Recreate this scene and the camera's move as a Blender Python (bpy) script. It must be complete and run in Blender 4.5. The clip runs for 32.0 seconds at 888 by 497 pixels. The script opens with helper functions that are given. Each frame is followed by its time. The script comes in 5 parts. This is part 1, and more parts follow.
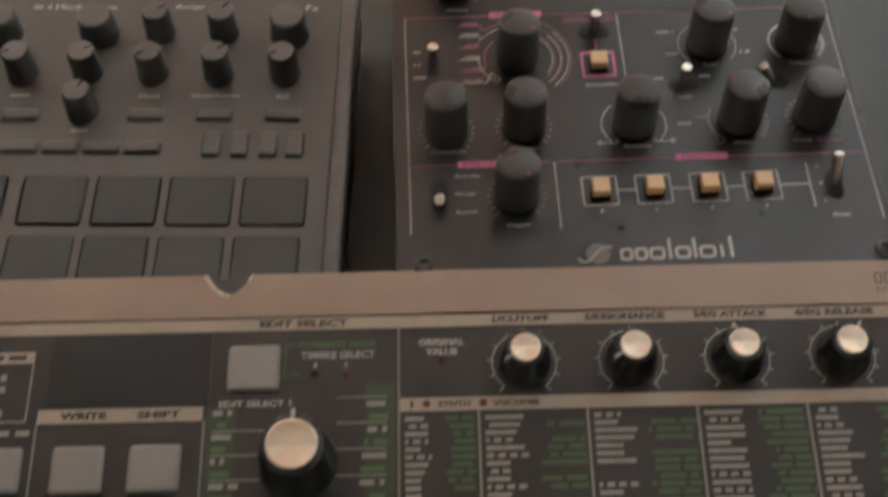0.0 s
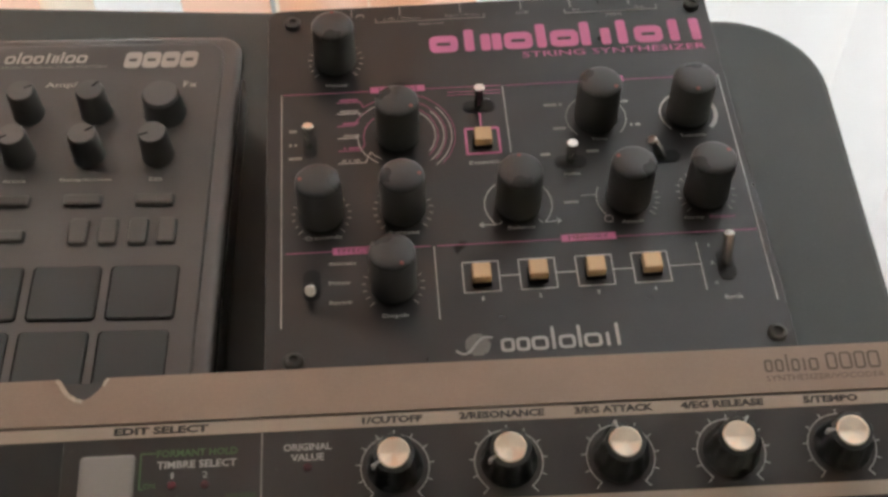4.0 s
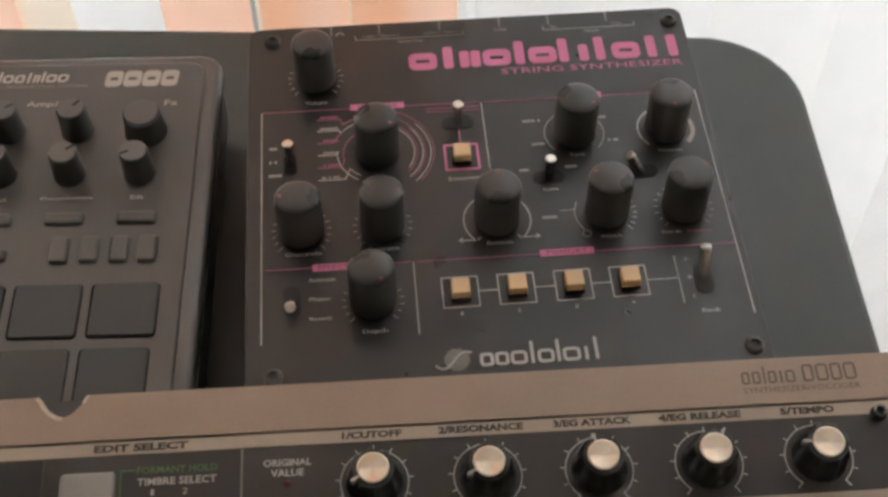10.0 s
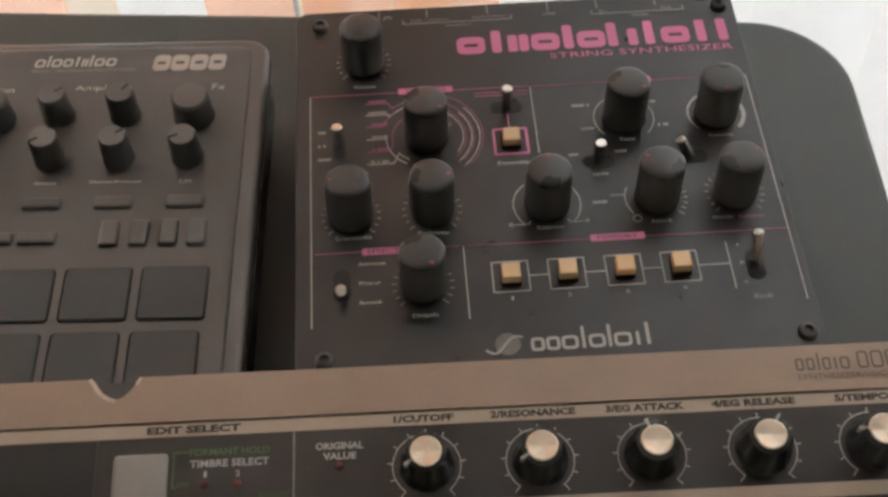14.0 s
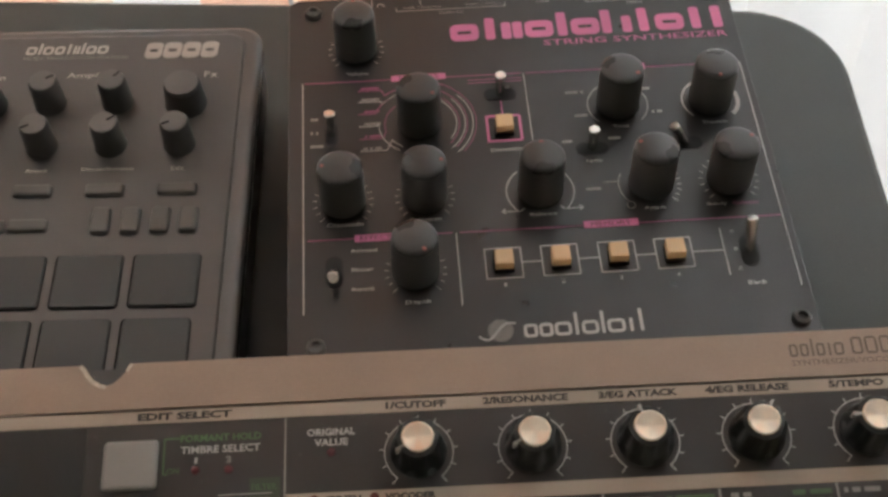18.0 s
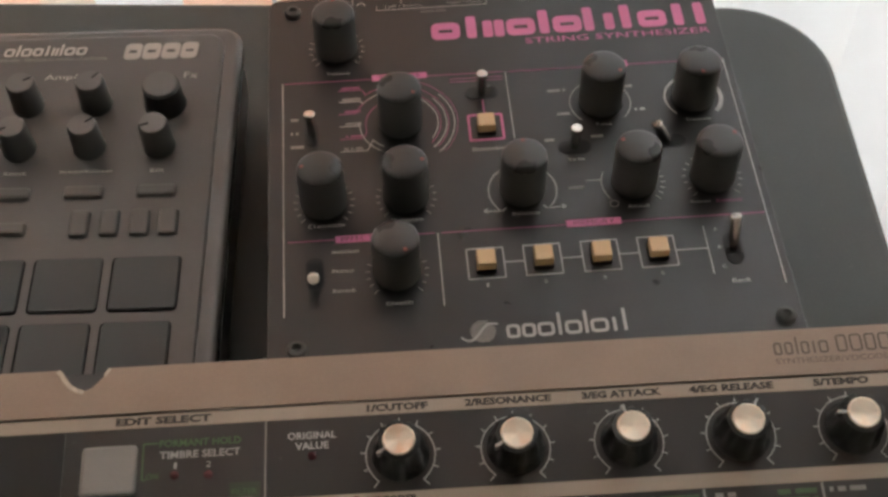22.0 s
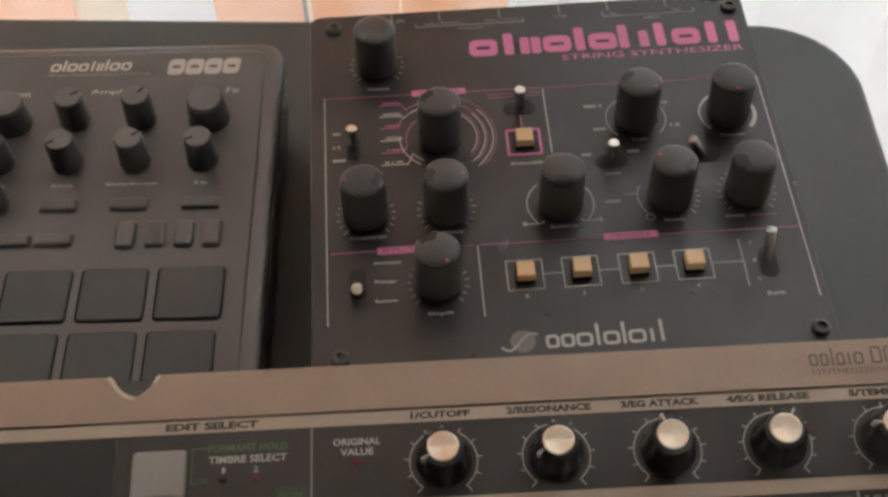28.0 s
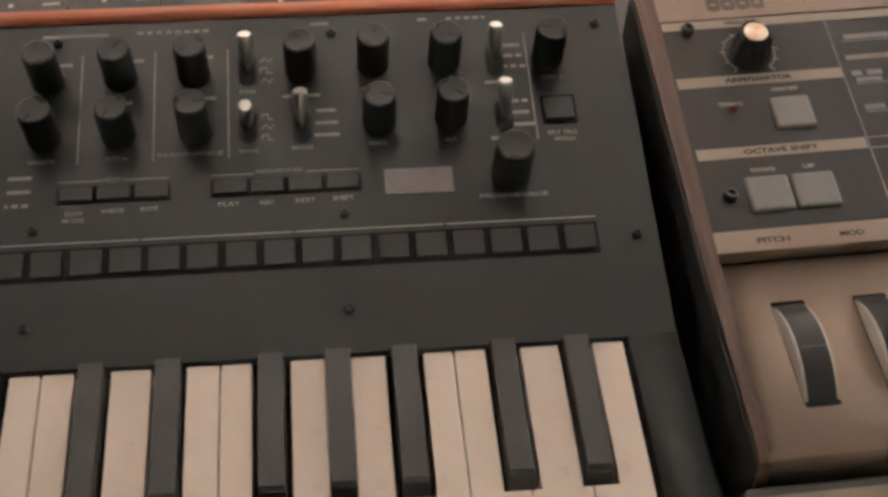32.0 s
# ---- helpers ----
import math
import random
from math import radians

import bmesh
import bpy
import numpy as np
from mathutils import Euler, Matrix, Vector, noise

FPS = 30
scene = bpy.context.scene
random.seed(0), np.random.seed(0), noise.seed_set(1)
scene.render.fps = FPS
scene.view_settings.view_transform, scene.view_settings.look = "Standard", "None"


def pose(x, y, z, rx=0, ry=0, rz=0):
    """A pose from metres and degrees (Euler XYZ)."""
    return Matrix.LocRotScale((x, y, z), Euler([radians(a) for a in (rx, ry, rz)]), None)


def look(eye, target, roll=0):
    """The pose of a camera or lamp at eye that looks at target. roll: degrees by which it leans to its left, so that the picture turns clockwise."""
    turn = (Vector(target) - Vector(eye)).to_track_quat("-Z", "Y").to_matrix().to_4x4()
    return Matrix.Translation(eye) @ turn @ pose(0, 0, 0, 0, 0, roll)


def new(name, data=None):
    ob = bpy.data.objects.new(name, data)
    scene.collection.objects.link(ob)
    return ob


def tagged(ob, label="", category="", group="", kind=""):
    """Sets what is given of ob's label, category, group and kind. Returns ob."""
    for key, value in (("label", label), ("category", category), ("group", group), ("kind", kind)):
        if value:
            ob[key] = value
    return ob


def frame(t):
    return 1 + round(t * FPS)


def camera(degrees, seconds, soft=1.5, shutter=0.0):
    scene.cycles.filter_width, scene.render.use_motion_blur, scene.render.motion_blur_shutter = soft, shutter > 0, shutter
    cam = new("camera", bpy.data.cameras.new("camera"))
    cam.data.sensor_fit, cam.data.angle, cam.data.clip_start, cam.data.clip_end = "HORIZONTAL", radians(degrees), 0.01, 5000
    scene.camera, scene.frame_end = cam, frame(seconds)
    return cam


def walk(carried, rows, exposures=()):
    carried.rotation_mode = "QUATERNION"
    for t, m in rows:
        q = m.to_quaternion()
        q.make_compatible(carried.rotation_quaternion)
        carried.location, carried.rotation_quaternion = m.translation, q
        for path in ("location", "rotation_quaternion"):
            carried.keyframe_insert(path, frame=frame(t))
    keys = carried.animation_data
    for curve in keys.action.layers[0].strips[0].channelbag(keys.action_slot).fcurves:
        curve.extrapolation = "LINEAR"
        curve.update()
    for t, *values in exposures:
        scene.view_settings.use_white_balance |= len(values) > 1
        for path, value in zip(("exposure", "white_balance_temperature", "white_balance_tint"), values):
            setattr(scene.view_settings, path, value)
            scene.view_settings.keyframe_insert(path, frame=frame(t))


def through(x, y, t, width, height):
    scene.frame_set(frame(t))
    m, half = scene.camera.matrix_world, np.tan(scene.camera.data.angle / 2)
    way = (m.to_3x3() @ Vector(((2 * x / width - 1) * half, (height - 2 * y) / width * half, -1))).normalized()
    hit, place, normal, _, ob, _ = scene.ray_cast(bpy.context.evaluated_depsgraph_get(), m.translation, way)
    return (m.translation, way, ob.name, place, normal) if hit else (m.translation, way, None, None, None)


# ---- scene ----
cam = camera(37.64, 32.0, soft=3.0, shutter=0.5)
ROWS = [
    (0, 0.3129, -0.2488, 0.4373, 35.239, 0.853, -0.984),
    (0.3, 0.3269, -0.2395, 0.4391, 36.334, 1.489, -0.884),
    (0.5, 0.3293, -0.2337, 0.4385, 36.392, 1.131, -1.430),
    (0.7, 0.3358, -0.2318, 0.4348, 37.396, 1.256, -1.732),
    (1, 0.3372, -0.2263, 0.4451, 37.298, 1.090, -2.503),
    (1.2, 0.3399, -0.2273, 0.4436, 37.883, 1.584, -2.460),
    (1.5, 0.3396, -0.2260, 0.4446, 37.872, 0.950, -2.198),
    (1.7, 0.3417, -0.2241, 0.4402, 37.855, 1.059, -2.218),
    (2, 0.3429, -0.2229, 0.4341, 36.830, 0.515, -2.267),
    (2.5, 0.3398, -0.2192, 0.4304, 36.178, 0.454, -2.111),
    (3, 0.3436, -0.2188, 0.4281, 36.157, 0.357, -2.358),
    (3.5, 0.3443, -0.2192, 0.4293, 36.499, 0.501, -2.526),
    (4, 0.3460, -0.2203, 0.4285, 36.771, 0.435, -2.833),
    (4.5, 0.3477, -0.2192, 0.4286, 36.599, 0.438, -2.979),
    (6.5, 0.3464, -0.2220, 0.4297, 36.916, 0.348, -3.269),
    (7, 0.3449, -0.2214, 0.4307, 37.164, 0.536, -2.686),
    (7.5, 0.3455, -0.2217, 0.4295, 37.231, 0.466, -2.941),
    (8, 0.3434, -0.2215, 0.4283, 37.159, 0.482, -2.646),
    (8.5, 0.3455, -0.2206, 0.4301, 37.189, 0.268, -2.993),
    (9, 0.3446, -0.2211, 0.4294, 37.132, 0.295, -3.037),
    (9.5, 0.3492, -0.2221, 0.4299, 37.429, 0.488, -3.253),
    (10, 0.3494, -0.2227, 0.4301, 37.550, 0.293, -3.430),
    (10.5, 0.3484, -0.2221, 0.4301, 37.357, 0.408, -3.282),
    (10.9, 0.3565, -0.2205, 0.4285, 36.893, 0.883, -3.925),
    (11, 0.3527, -0.2220, 0.4272, 36.994, 0.505, -4.155),
    (11.5, 0.3464, -0.2219, 0.4267, 37.149, 0.783, -3.149),
    (12, 0.3406, -0.2236, 0.4289, 36.898, 0.907, -2.293),
    (12.5, 0.3390, -0.2232, 0.4318, 36.986, 0.817, -2.252),
    (13, 0.3425, -0.2229, 0.4280, 36.939, 1.092, -2.772),
    (13.5, 0.3412, -0.2223, 0.4285, 36.991, 1.101, -2.561),
    (14, 0.3415, -0.2227, 0.4284, 37.048, 1.118, -2.508),
    (14.5, 0.3416, -0.2237, 0.4268, 36.969, 1.116, -2.541),
    (16.5, 0.3410, -0.2234, 0.4256, 37.057, 0.900, -2.400),
    (17, 0.3416, -0.2230, 0.4259, 37.152, 0.978, -2.548),
    (17.5, 0.3432, -0.2240, 0.4247, 36.945, 1.119, -2.471),
    (18, 0.3429, -0.2247, 0.4242, 36.967, 1.023, -2.584),
    (18.5, 0.3426, -0.2246, 0.4229, 36.934, 0.945, -2.541),
    (19, 0.3436, -0.2223, 0.4227, 36.914, 1.083, -2.658),
    (19.5, 0.3432, -0.2208, 0.4206, 36.690, 0.899, -2.710),
    (20, 0.3438, -0.2205, 0.4211, 36.414, 0.965, -2.857),
    (20.5, 0.3446, -0.2228, 0.4209, 36.741, 1.038, -2.876),
    (21, 0.3442, -0.2244, 0.4201, 36.743, 1.102, -3.128),
    (21.5, 0.3456, -0.2228, 0.4210, 36.683, 1.171, -3.060),
    (22, 0.3466, -0.2223, 0.4212, 36.937, 1.036, -3.176),
    (22.5, 0.3439, -0.2237, 0.4208, 37.043, 1.028, -3.077),
    (23, 0.3439, -0.2239, 0.4224, 37.022, 0.953, -3.053),
    (23.5, 0.3438, -0.2239, 0.4217, 37.080, 1.125, -2.959),
    (24, 0.3415, -0.2248, 0.4230, 37.112, 1.056, -3.042),
    (24.5, 0.3411, -0.2249, 0.4211, 36.991, 1.310, -2.783),
    (25, 0.3428, -0.2248, 0.4196, 36.801, 1.479, -3.071),
    (25.5, 0.3408, -0.2233, 0.4202, 37.025, 1.234, -2.907),
    (27.5, 0.3380, -0.2265, 0.4258, 37.573, 1.385, -2.724),
    (28, 0.3375, -0.2290, 0.4277, 37.702, 1.386, -2.557),
    (28.5, 0.3055, -0.2492, 0.4326, 37.849, 1.110, -1.959),
    (28.6, 0.2913, -0.2549, 0.4338, 37.697, 0.342, -1.453),
    (28.7, 0.2756, -0.2627, 0.4358, 37.841, -0.150, -1.083),
    (28.8, 0.2539, -0.2710, 0.4387, 37.764, -0.649, -0.842),
    (29, 0.2089, -0.2900, 0.4365, 37.495, 0.240, 0.203),
    (29.2, 0.1722, -0.3133, 0.4263, 37.799, 1.251, 0.993),
    (29.3, 0.1563, -0.3242, 0.4219, 37.906, 1.564, 1.152),
    (29.5, 0.1192, -0.3518, 0.4277, 38.258, 1.749, 0.474),
    (29.6, 0.1112, -0.3638, 0.4265, 38.745, 3.349, 0.583),
    (29.8, 0.0908, -0.3869, 0.4302, 40.196, 3.679, 1.236),
    (30, 0.0618, -0.4018, 0.4405, 40.407, 2.706, 0.185),
    (30.2, 0.0522, -0.3968, 0.4393, 40.214, 3.211, 1.053),
    (30.5, 0.0141, -0.3725, 0.4375, 38.953, 2.802, 4.370),
    (30.6, 0.0080, -0.3704, 0.4358, 39.414, 3.381, 5.076),
    (30.8, -0.0109, -0.3682, 0.4313, 38.726, 3.775, 4.103),
    (31, -0.0451, -0.3782, 0.4241, 39.162, 2.156, -1.243),
    (31.2, -0.0812, -0.3936, 0.4251, 38.681, 2.184, -5.204),
    (31.3, -0.0931, -0.4018, 0.4248, 39.302, 2.437, -6.237),
    (31.5, -0.1167, -0.4137, 0.4235, 39.501, 1.148, -7.710),
    (31.7, -0.1266, -0.4181, 0.4235, 39.606, 0.554, -7.425),
    (32, -0.1430, -0.4199, 0.4251, 39.722, -0.615, -6.820),
]
walk(cam, [(r[0], pose(*r[1:])) for r in ROWS], exposures=[(0.0, -1.79), (4.0, -1.75), (28.5, -1.79), (30.0, -1.75), (31.0, -1.70), (32.0, -1.53)])
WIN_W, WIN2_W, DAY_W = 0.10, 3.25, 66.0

# ---- light and sky ----
world = bpy.data.worlds.new("sky")
scene.world = world
world.use_nodes = True
sky = world.node_tree.nodes.new("ShaderNodeTexSky")
sky.sky_type, sky.sun_disc = "NISHITA", False
sky.sun_elevation, sky.sun_rotation = radians(38), radians(20)
world.node_tree.links.new(sky.outputs[0], world.node_tree.nodes["Background"].inputs[0])
world.node_tree.nodes["Background"].inputs[1].default_value = 0.05

sun = new("sun", bpy.data.lights.new("sun", "SUN"))
sun.data.energy, sun.data.angle, sun.data.color = 3.0, radians(0.5), (1.0, 0.95, 0.88)
sun.matrix_world = look((1.2, 3.0, 2.6), (0.3, 0.4, 0.2))

# two unseen area lamps added just inside the blind, standing in for its daylight
win = new("window_stand_in_lamp", bpy.data.lights.new("window_stand_in_lamp", "AREA"))
win.data.shape, win.data.size, win.data.size_y = "RECTANGLE", 1.25, 0.72
win.data.energy, win.data.color = WIN_W, (0.98, 0.86, 0.77)
win.matrix_world = look((-0.22, 0.36, 0.48), (-0.22, -0.6, 0.30))
win2 = new("window_stand_in_lamp", bpy.data.lights.new("window_stand_in_lamp", "AREA"))
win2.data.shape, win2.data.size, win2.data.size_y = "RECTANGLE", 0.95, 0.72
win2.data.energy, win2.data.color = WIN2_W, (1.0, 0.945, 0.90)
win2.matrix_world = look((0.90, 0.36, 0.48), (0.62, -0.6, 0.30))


# ---- materials ----
def mat(name, base, rough=0.5, metal=0.0, vary=0.12, scale=60.0, grain=900.0, bump=0.15, spec=0.5, random=0.0, wear=0.0, uneven=0.07):
    """A painted, moulded or metal surface: blotches, fine grain, a little wear and relief."""
    m = bpy.data.materials.new(name)
    m.use_nodes = True
    nt = m.node_tree
    p = nt.nodes["Principled BSDF"]
    co = nt.nodes.new("ShaderNodeTexCoord")
    big = nt.nodes.new("ShaderNodeTexNoise")
    big.inputs["Scale"].default_value, big.inputs["Detail"].default_value = scale, 4
    fine = nt.nodes.new("ShaderNodeTexNoise")
    fine.inputs["Scale"].default_value, fine.inputs["Detail"].default_value = grain, 2
    nt.links.new(co.outputs["Object"], big.inputs["Vector"])
    nt.links.new(co.outputs["Object"], fine.inputs["Vector"])
    mixed = nt.nodes.new("ShaderNodeMath")
    mixed.operation = "MULTIPLY_ADD"
    mixed.inputs[1].default_value = 0.45
    nt.links.new(fine.outputs["Fac"], mixed.inputs[0])
    nt.links.new(big.outputs["Fac"], mixed.inputs[2])
    ramp = nt.nodes.new("ShaderNodeMapRange")
    ramp.inputs["From Min"].default_value, ramp.inputs["From Max"].default_value = 0.4, 1.05
    ramp.inputs["To Min"].default_value, ramp.inputs["To Max"].default_value = 1 - vary, 1 + vary
    nt.links.new(mixed.outputs[0], ramp.inputs["Value"])
    value = ramp.outputs[0]
    if random:
        info = nt.nodes.new("ShaderNodeObjectInfo")
        each = nt.nodes.new("ShaderNodeMapRange")
        each.inputs["To Min"].default_value, each.inputs["To Max"].default_value = 1 - random, 1 + random
        nt.links.new(info.outputs["Random"], each.inputs["Value"])
        mul = nt.nodes.new("ShaderNodeMath")
        mul.operation = "MULTIPLY"
        nt.links.new(value, mul.inputs[0])
        nt.links.new(each.outputs[0], mul.inputs[1])
        value = mul.outputs[0]
    tint = nt.nodes.new("ShaderNodeVectorMath")
    tint.operation = "SCALE"
    tint.inputs[0].default_value = base
    nt.links.new(value, tint.inputs["Scale"])
    colour = tint.outputs[0]
    if wear:
        spots = nt.nodes.new("ShaderNodeTexNoise")
        spots.inputs["Scale"].default_value, spots.inputs["Detail"].default_value = 420, 6
        nt.links.new(co.outputs["Object"], spots.inputs["Vector"])
        cut = nt.nodes.new("ShaderNodeMapRange")
        cut.inputs["From Min"].default_value, cut.inputs["From Max"].default_value = 0.66, 0.74
        cut.inputs["To Max"].default_value = wear
        nt.links.new(spots.outputs["Fac"], cut.inputs["Value"])
        dust = nt.nodes.new("ShaderNodeMix")
        dust.data_type = "RGBA"
        dust.inputs[7].default_value = (0.34, 0.31, 0.28, 1)
        nt.links.new(cut.outputs[0], dust.inputs[0])
        nt.links.new(colour, dust.inputs[6])
        colour = dust.outputs[2]
    nt.links.new(colour, p.inputs["Base Color"])
    gloss = nt.nodes.new("ShaderNodeMapRange")
    gloss.inputs["From Min"].default_value, gloss.inputs["From Max"].default_value = 0.3, 0.7
    gloss.inputs["To Min"].default_value, gloss.inputs["To Max"].default_value = max(0.03, rough - uneven), rough + uneven
    nt.links.new(big.outputs["Fac"], gloss.inputs["Value"])
    nt.links.new(gloss.outputs[0], p.inputs["Roughness"])
    p.inputs["Metallic"].default_value = metal
    p.inputs["Specular IOR Level"].default_value = spec
    if bump:
        b = nt.nodes.new("ShaderNodeBump")
        b.inputs["Strength"].default_value, b.inputs["Distance"].default_value = bump, 0.0002
        nt.links.new(fine.outputs["Fac"], b.inputs["Height"])
        nt.links.new(b.outputs[0], p.inputs["Normal"])
    return m


def wood(name, dark, light, rough=0.4):
    """Stained wood with its grain along y or x."""
    m = bpy.data.materials.new(name)
    m.use_nodes = True
    nt = m.node_tree
    p = nt.nodes["Principled BSDF"]
    co, mp = nt.nodes.new("ShaderNodeTexCoord"), nt.nodes.new("ShaderNodeMapping")
    mp.inputs["Scale"].default_value = (9, 300, 300) if name == "red_wood" else (300, 14, 300)
    n = nt.nodes.new("ShaderNodeTexNoise")
    n.inputs["Scale"].default_value, n.inputs["Detail"].default_value = 1.6, 6
    r = nt.nodes.new("ShaderNodeValToRGB")
    r.color_ramp.elements[0].position, r.color_ramp.elements[1].position = 0.3, 0.72
    r.color_ramp.elements[0].color, r.color_ramp.elements[1].color = (*dark, 1), (*light, 1)
    nt.links.new(co.outputs["Object"], mp.inputs[0])
    nt.links.new(mp.outputs[0], n.inputs["Vector"])
    nt.links.new(n.outputs["Fac"], r.inputs[0])
    nt.links.new(r.outputs[0], p.inputs["Base Color"])
    p.inputs["Roughness"].default_value = rough
    b = nt.nodes.new("ShaderNodeBump")
    b.inputs["Strength"].default_value, b.inputs["Distance"].default_value = 0.3, 0.0003
    nt.links.new(n.outputs["Fac"], b.inputs["Height"])
    nt.links.new(b.outputs[0], p.inputs["Normal"])
    return m


def spun(name, base, rough):
    """Lathe-turned metal: fine rings that stretch the shine into two opposite fans."""
    m = mat(name, base, rough, 1.0, 0.02, 20, 1500, 0.0)
    p = m.node_tree.nodes["Principled BSDF"]
    tan = m.node_tree.nodes.new("ShaderNodeTangent")
    tan.direction_type, tan.axis = "RADIAL", "Z"
    m.node_tree.links.new(tan.outputs[0], p.inputs["Tangent"])
    p.inputs["Anisotropic"].default_value = 1.0
    p.inputs["Anisotropic Rotation"].default_value = 0.25
    return m


def glow(name, colour, strength):
    m = bpy.data.materials.new(name)
    m.use_nodes = True
    e = m.node_tree.nodes.new("ShaderNodeEmission")
    e.inputs[0].default_value, e.inputs[1].default_value = (*colour, 1), strength
    m.node_tree.links.new(e.outputs[0], m.node_tree.nodes["Material Output"].inputs[0])
    return m


def fabric(name, colour, through):
    """Thin cloth that lets daylight through."""
    m = bpy.data.materials.new(name)
    m.use_nodes = True
    nt = m.node_tree
    co, w, n = nt.nodes.new("ShaderNodeTexCoord"), nt.nodes.new("ShaderNodeTexWave"), nt.nodes.new("ShaderNodeTexNoise")
    w.inputs["Scale"].default_value, n.inputs["Scale"].default_value = 260, 18
    nt.links.new(co.outputs["Object"], w.inputs[0])
    nt.links.new(co.outputs["Object"], n.inputs["Vector"])
    v = nt.nodes.new("ShaderNodeMath")
    v.operation = "MULTIPLY_ADD"
    v.inputs[1].default_value = 0.08
    nt.links.new(w.outputs["Fac"], v.inputs[0])
    r = nt.nodes.new("ShaderNodeMapRange")
    r.inputs["To Min"].default_value, r.inputs["To Max"].default_value = 0.86, 1.06
    nt.links.new(n.outputs["Fac"], r.inputs["Value"])
    nt.links.new(r.outputs[0], v.inputs[2])
    s = nt.nodes.new("ShaderNodeVectorMath")
    s.operation = "SCALE"
    s.inputs[0].default_value = colour
    nt.links.new(v.outputs[0], s.inputs["Scale"])
    d, t, x = nt.nodes.new("ShaderNodeBsdfDiffuse"), nt.nodes.new("ShaderNodeBsdfTranslucent"), nt.nodes.new("ShaderNodeMixShader")
    x.inputs[0].default_value = through
    for sh in (d, t):
        nt.links.new(s.outputs[0], sh.inputs[0])
    nt.links.new(d.outputs[0], x.inputs[1])
    nt.links.new(t.outputs[0], x.inputs[2])
    nt.links.new(x.outputs[0], nt.nodes["Material Output"].inputs[0])
    return m


def clear(name, colour, rough=0.08, through=0.55):
    m = bpy.data.materials.new(name)
    m.use_nodes = True
    p = m.node_tree.nodes["Principled BSDF"]
    p.inputs["Base Color"].default_value = (*colour, 1)
    p.inputs["Roughness"].default_value = rough
    p.inputs["Transmission Weight"].default_value = through
    p.inputs["IOR"].default_value = 1.46
    return m


BLACK_PANEL = mat("black_powder_coat", (0.0098, 0.0091, 0.0088), 0.34, vary=0.2, bump=0.35, spec=0.48)
FOLDED_STEEL = mat("black_folded_steel", (0.010, 0.0115, 0.0110), 0.6, vary=0.2, bump=0.3, spec=0.25)
END_PLASTIC = mat("black_moulded_plastic", (0.0205, 0.0220, 0.0205), 0.44, vary=0.15, bump=0.2, spec=0.4)
SCREW = mat("blackened_steel", (0.060, 0.058, 0.055), 0.4, 0.3, 0.15, bump=0.1)
CASE_BLACK = mat("black_sheet_metal", (0.022, 0.022, 0.022), 0.5, vary=0.2, bump=0.3)
# RUBBER is lightened to hold lens haze in its colour; SOFT_RUBBER goes without
RUBBER = mat("hazed_black_rubber", (0.063, 0.062, 0.059), 0.65, vary=0.2, bump=0.2, spec=0.35)
SOFT_RUBBER = mat("dark_rubber", (0.024, 0.025, 0.024), 0.55, vary=0.2, bump=0.2, spec=0.35)
KNOB_TOP = mat("soft_touch_black", (0.029, 0.028, 0.027), 0.32, vary=0.15, bump=0.2, spec=0.42)
SEAM = mat("dark_seam", (0.013, 0.013, 0.013), 0.8, bump=0.0, spec=0.15)
GAP = mat("black_seam", (0.009, 0.009, 0.009), 0.9, bump=0.0, spec=0.05)
SOCKET = mat("black_nylon", (0.015, 0.015, 0.015), 0.75, bump=0.1, spec=0.25)
PINK = mat("pink_print", (0.58, 0.16, 0.32), 0.6, vary=0.1, bump=0.0)
PINK_DIM = mat("thin_pink_print", (0.31, 0.085, 0.17), 0.6, vary=0.1, bump=0.0)
WHITE = mat("white_print", (0.46, 0.445, 0.425), 0.6, vary=0.12, bump=0.0)
GREY_PRINT = mat("thin_white_print", (0.30, 0.285, 0.265), 0.6, vary=0.15, bump=0.0)
GREEN = mat("green_print", (0.072, 0.145, 0.055), 0.6, vary=0.12, bump=0.0)
DARK_PRINT = mat("dark_print", (0.034, 0.029, 0.025), 0.6, vary=0.1, bump=0.0)
DARK_STEEL = mat("bright_nickel", (0.66, 0.63, 0.59), 0.26, 1.0, 0.06, bump=0.0, uneven=0.02)
STEEL = mat("polished_steel", (0.78, 0.75, 0.71), 0.33, 1.0, 0.06, bump=0.03)
SPUN = spun("spun_aluminium", (0.73, 0.62, 0.50), 0.25)
AMBER = clear("amber_cap", (1.0, 0.73, 0.42), 0.08, 0.4)
AMBER_CORE = mat("amber_core", (1.0, 0.68, 0.38), 0.4, vary=0.1, bump=0.0)
RED_LED = clear("red_led", (0.22, 0.028, 0.036), 0.2)
RED_DOT = mat("red_dot", (0.24, 0.06, 0.05), 0.5, vary=0.05, bump=0.0)
CHAMPAGNE = mat("champagne_paint", (0.305, 0.229, 0.178), 0.42, 0.25, 0.10, 45, 1100, 0.2, wear=0.08)
STRIP = mat("cream_print", (0.42, 0.345, 0.275), 0.55, vary=0.08, bump=0.0)
BARE = mat("bare_pale_plastic", (0.50, 0.43, 0.34), 0.5, vary=0.25, scale=300, bump=0.2)
MK_BLACK = mat("matte_black_panel", (0.019, 0.0138, 0.0112), 0.47, vary=0.2, bump=0.25, wear=0.06)
KEYCAP = mat("grey_button_plastic", (0.268, 0.256, 0.242), 0.42, vary=0.06, bump=0.1, random=0.04)
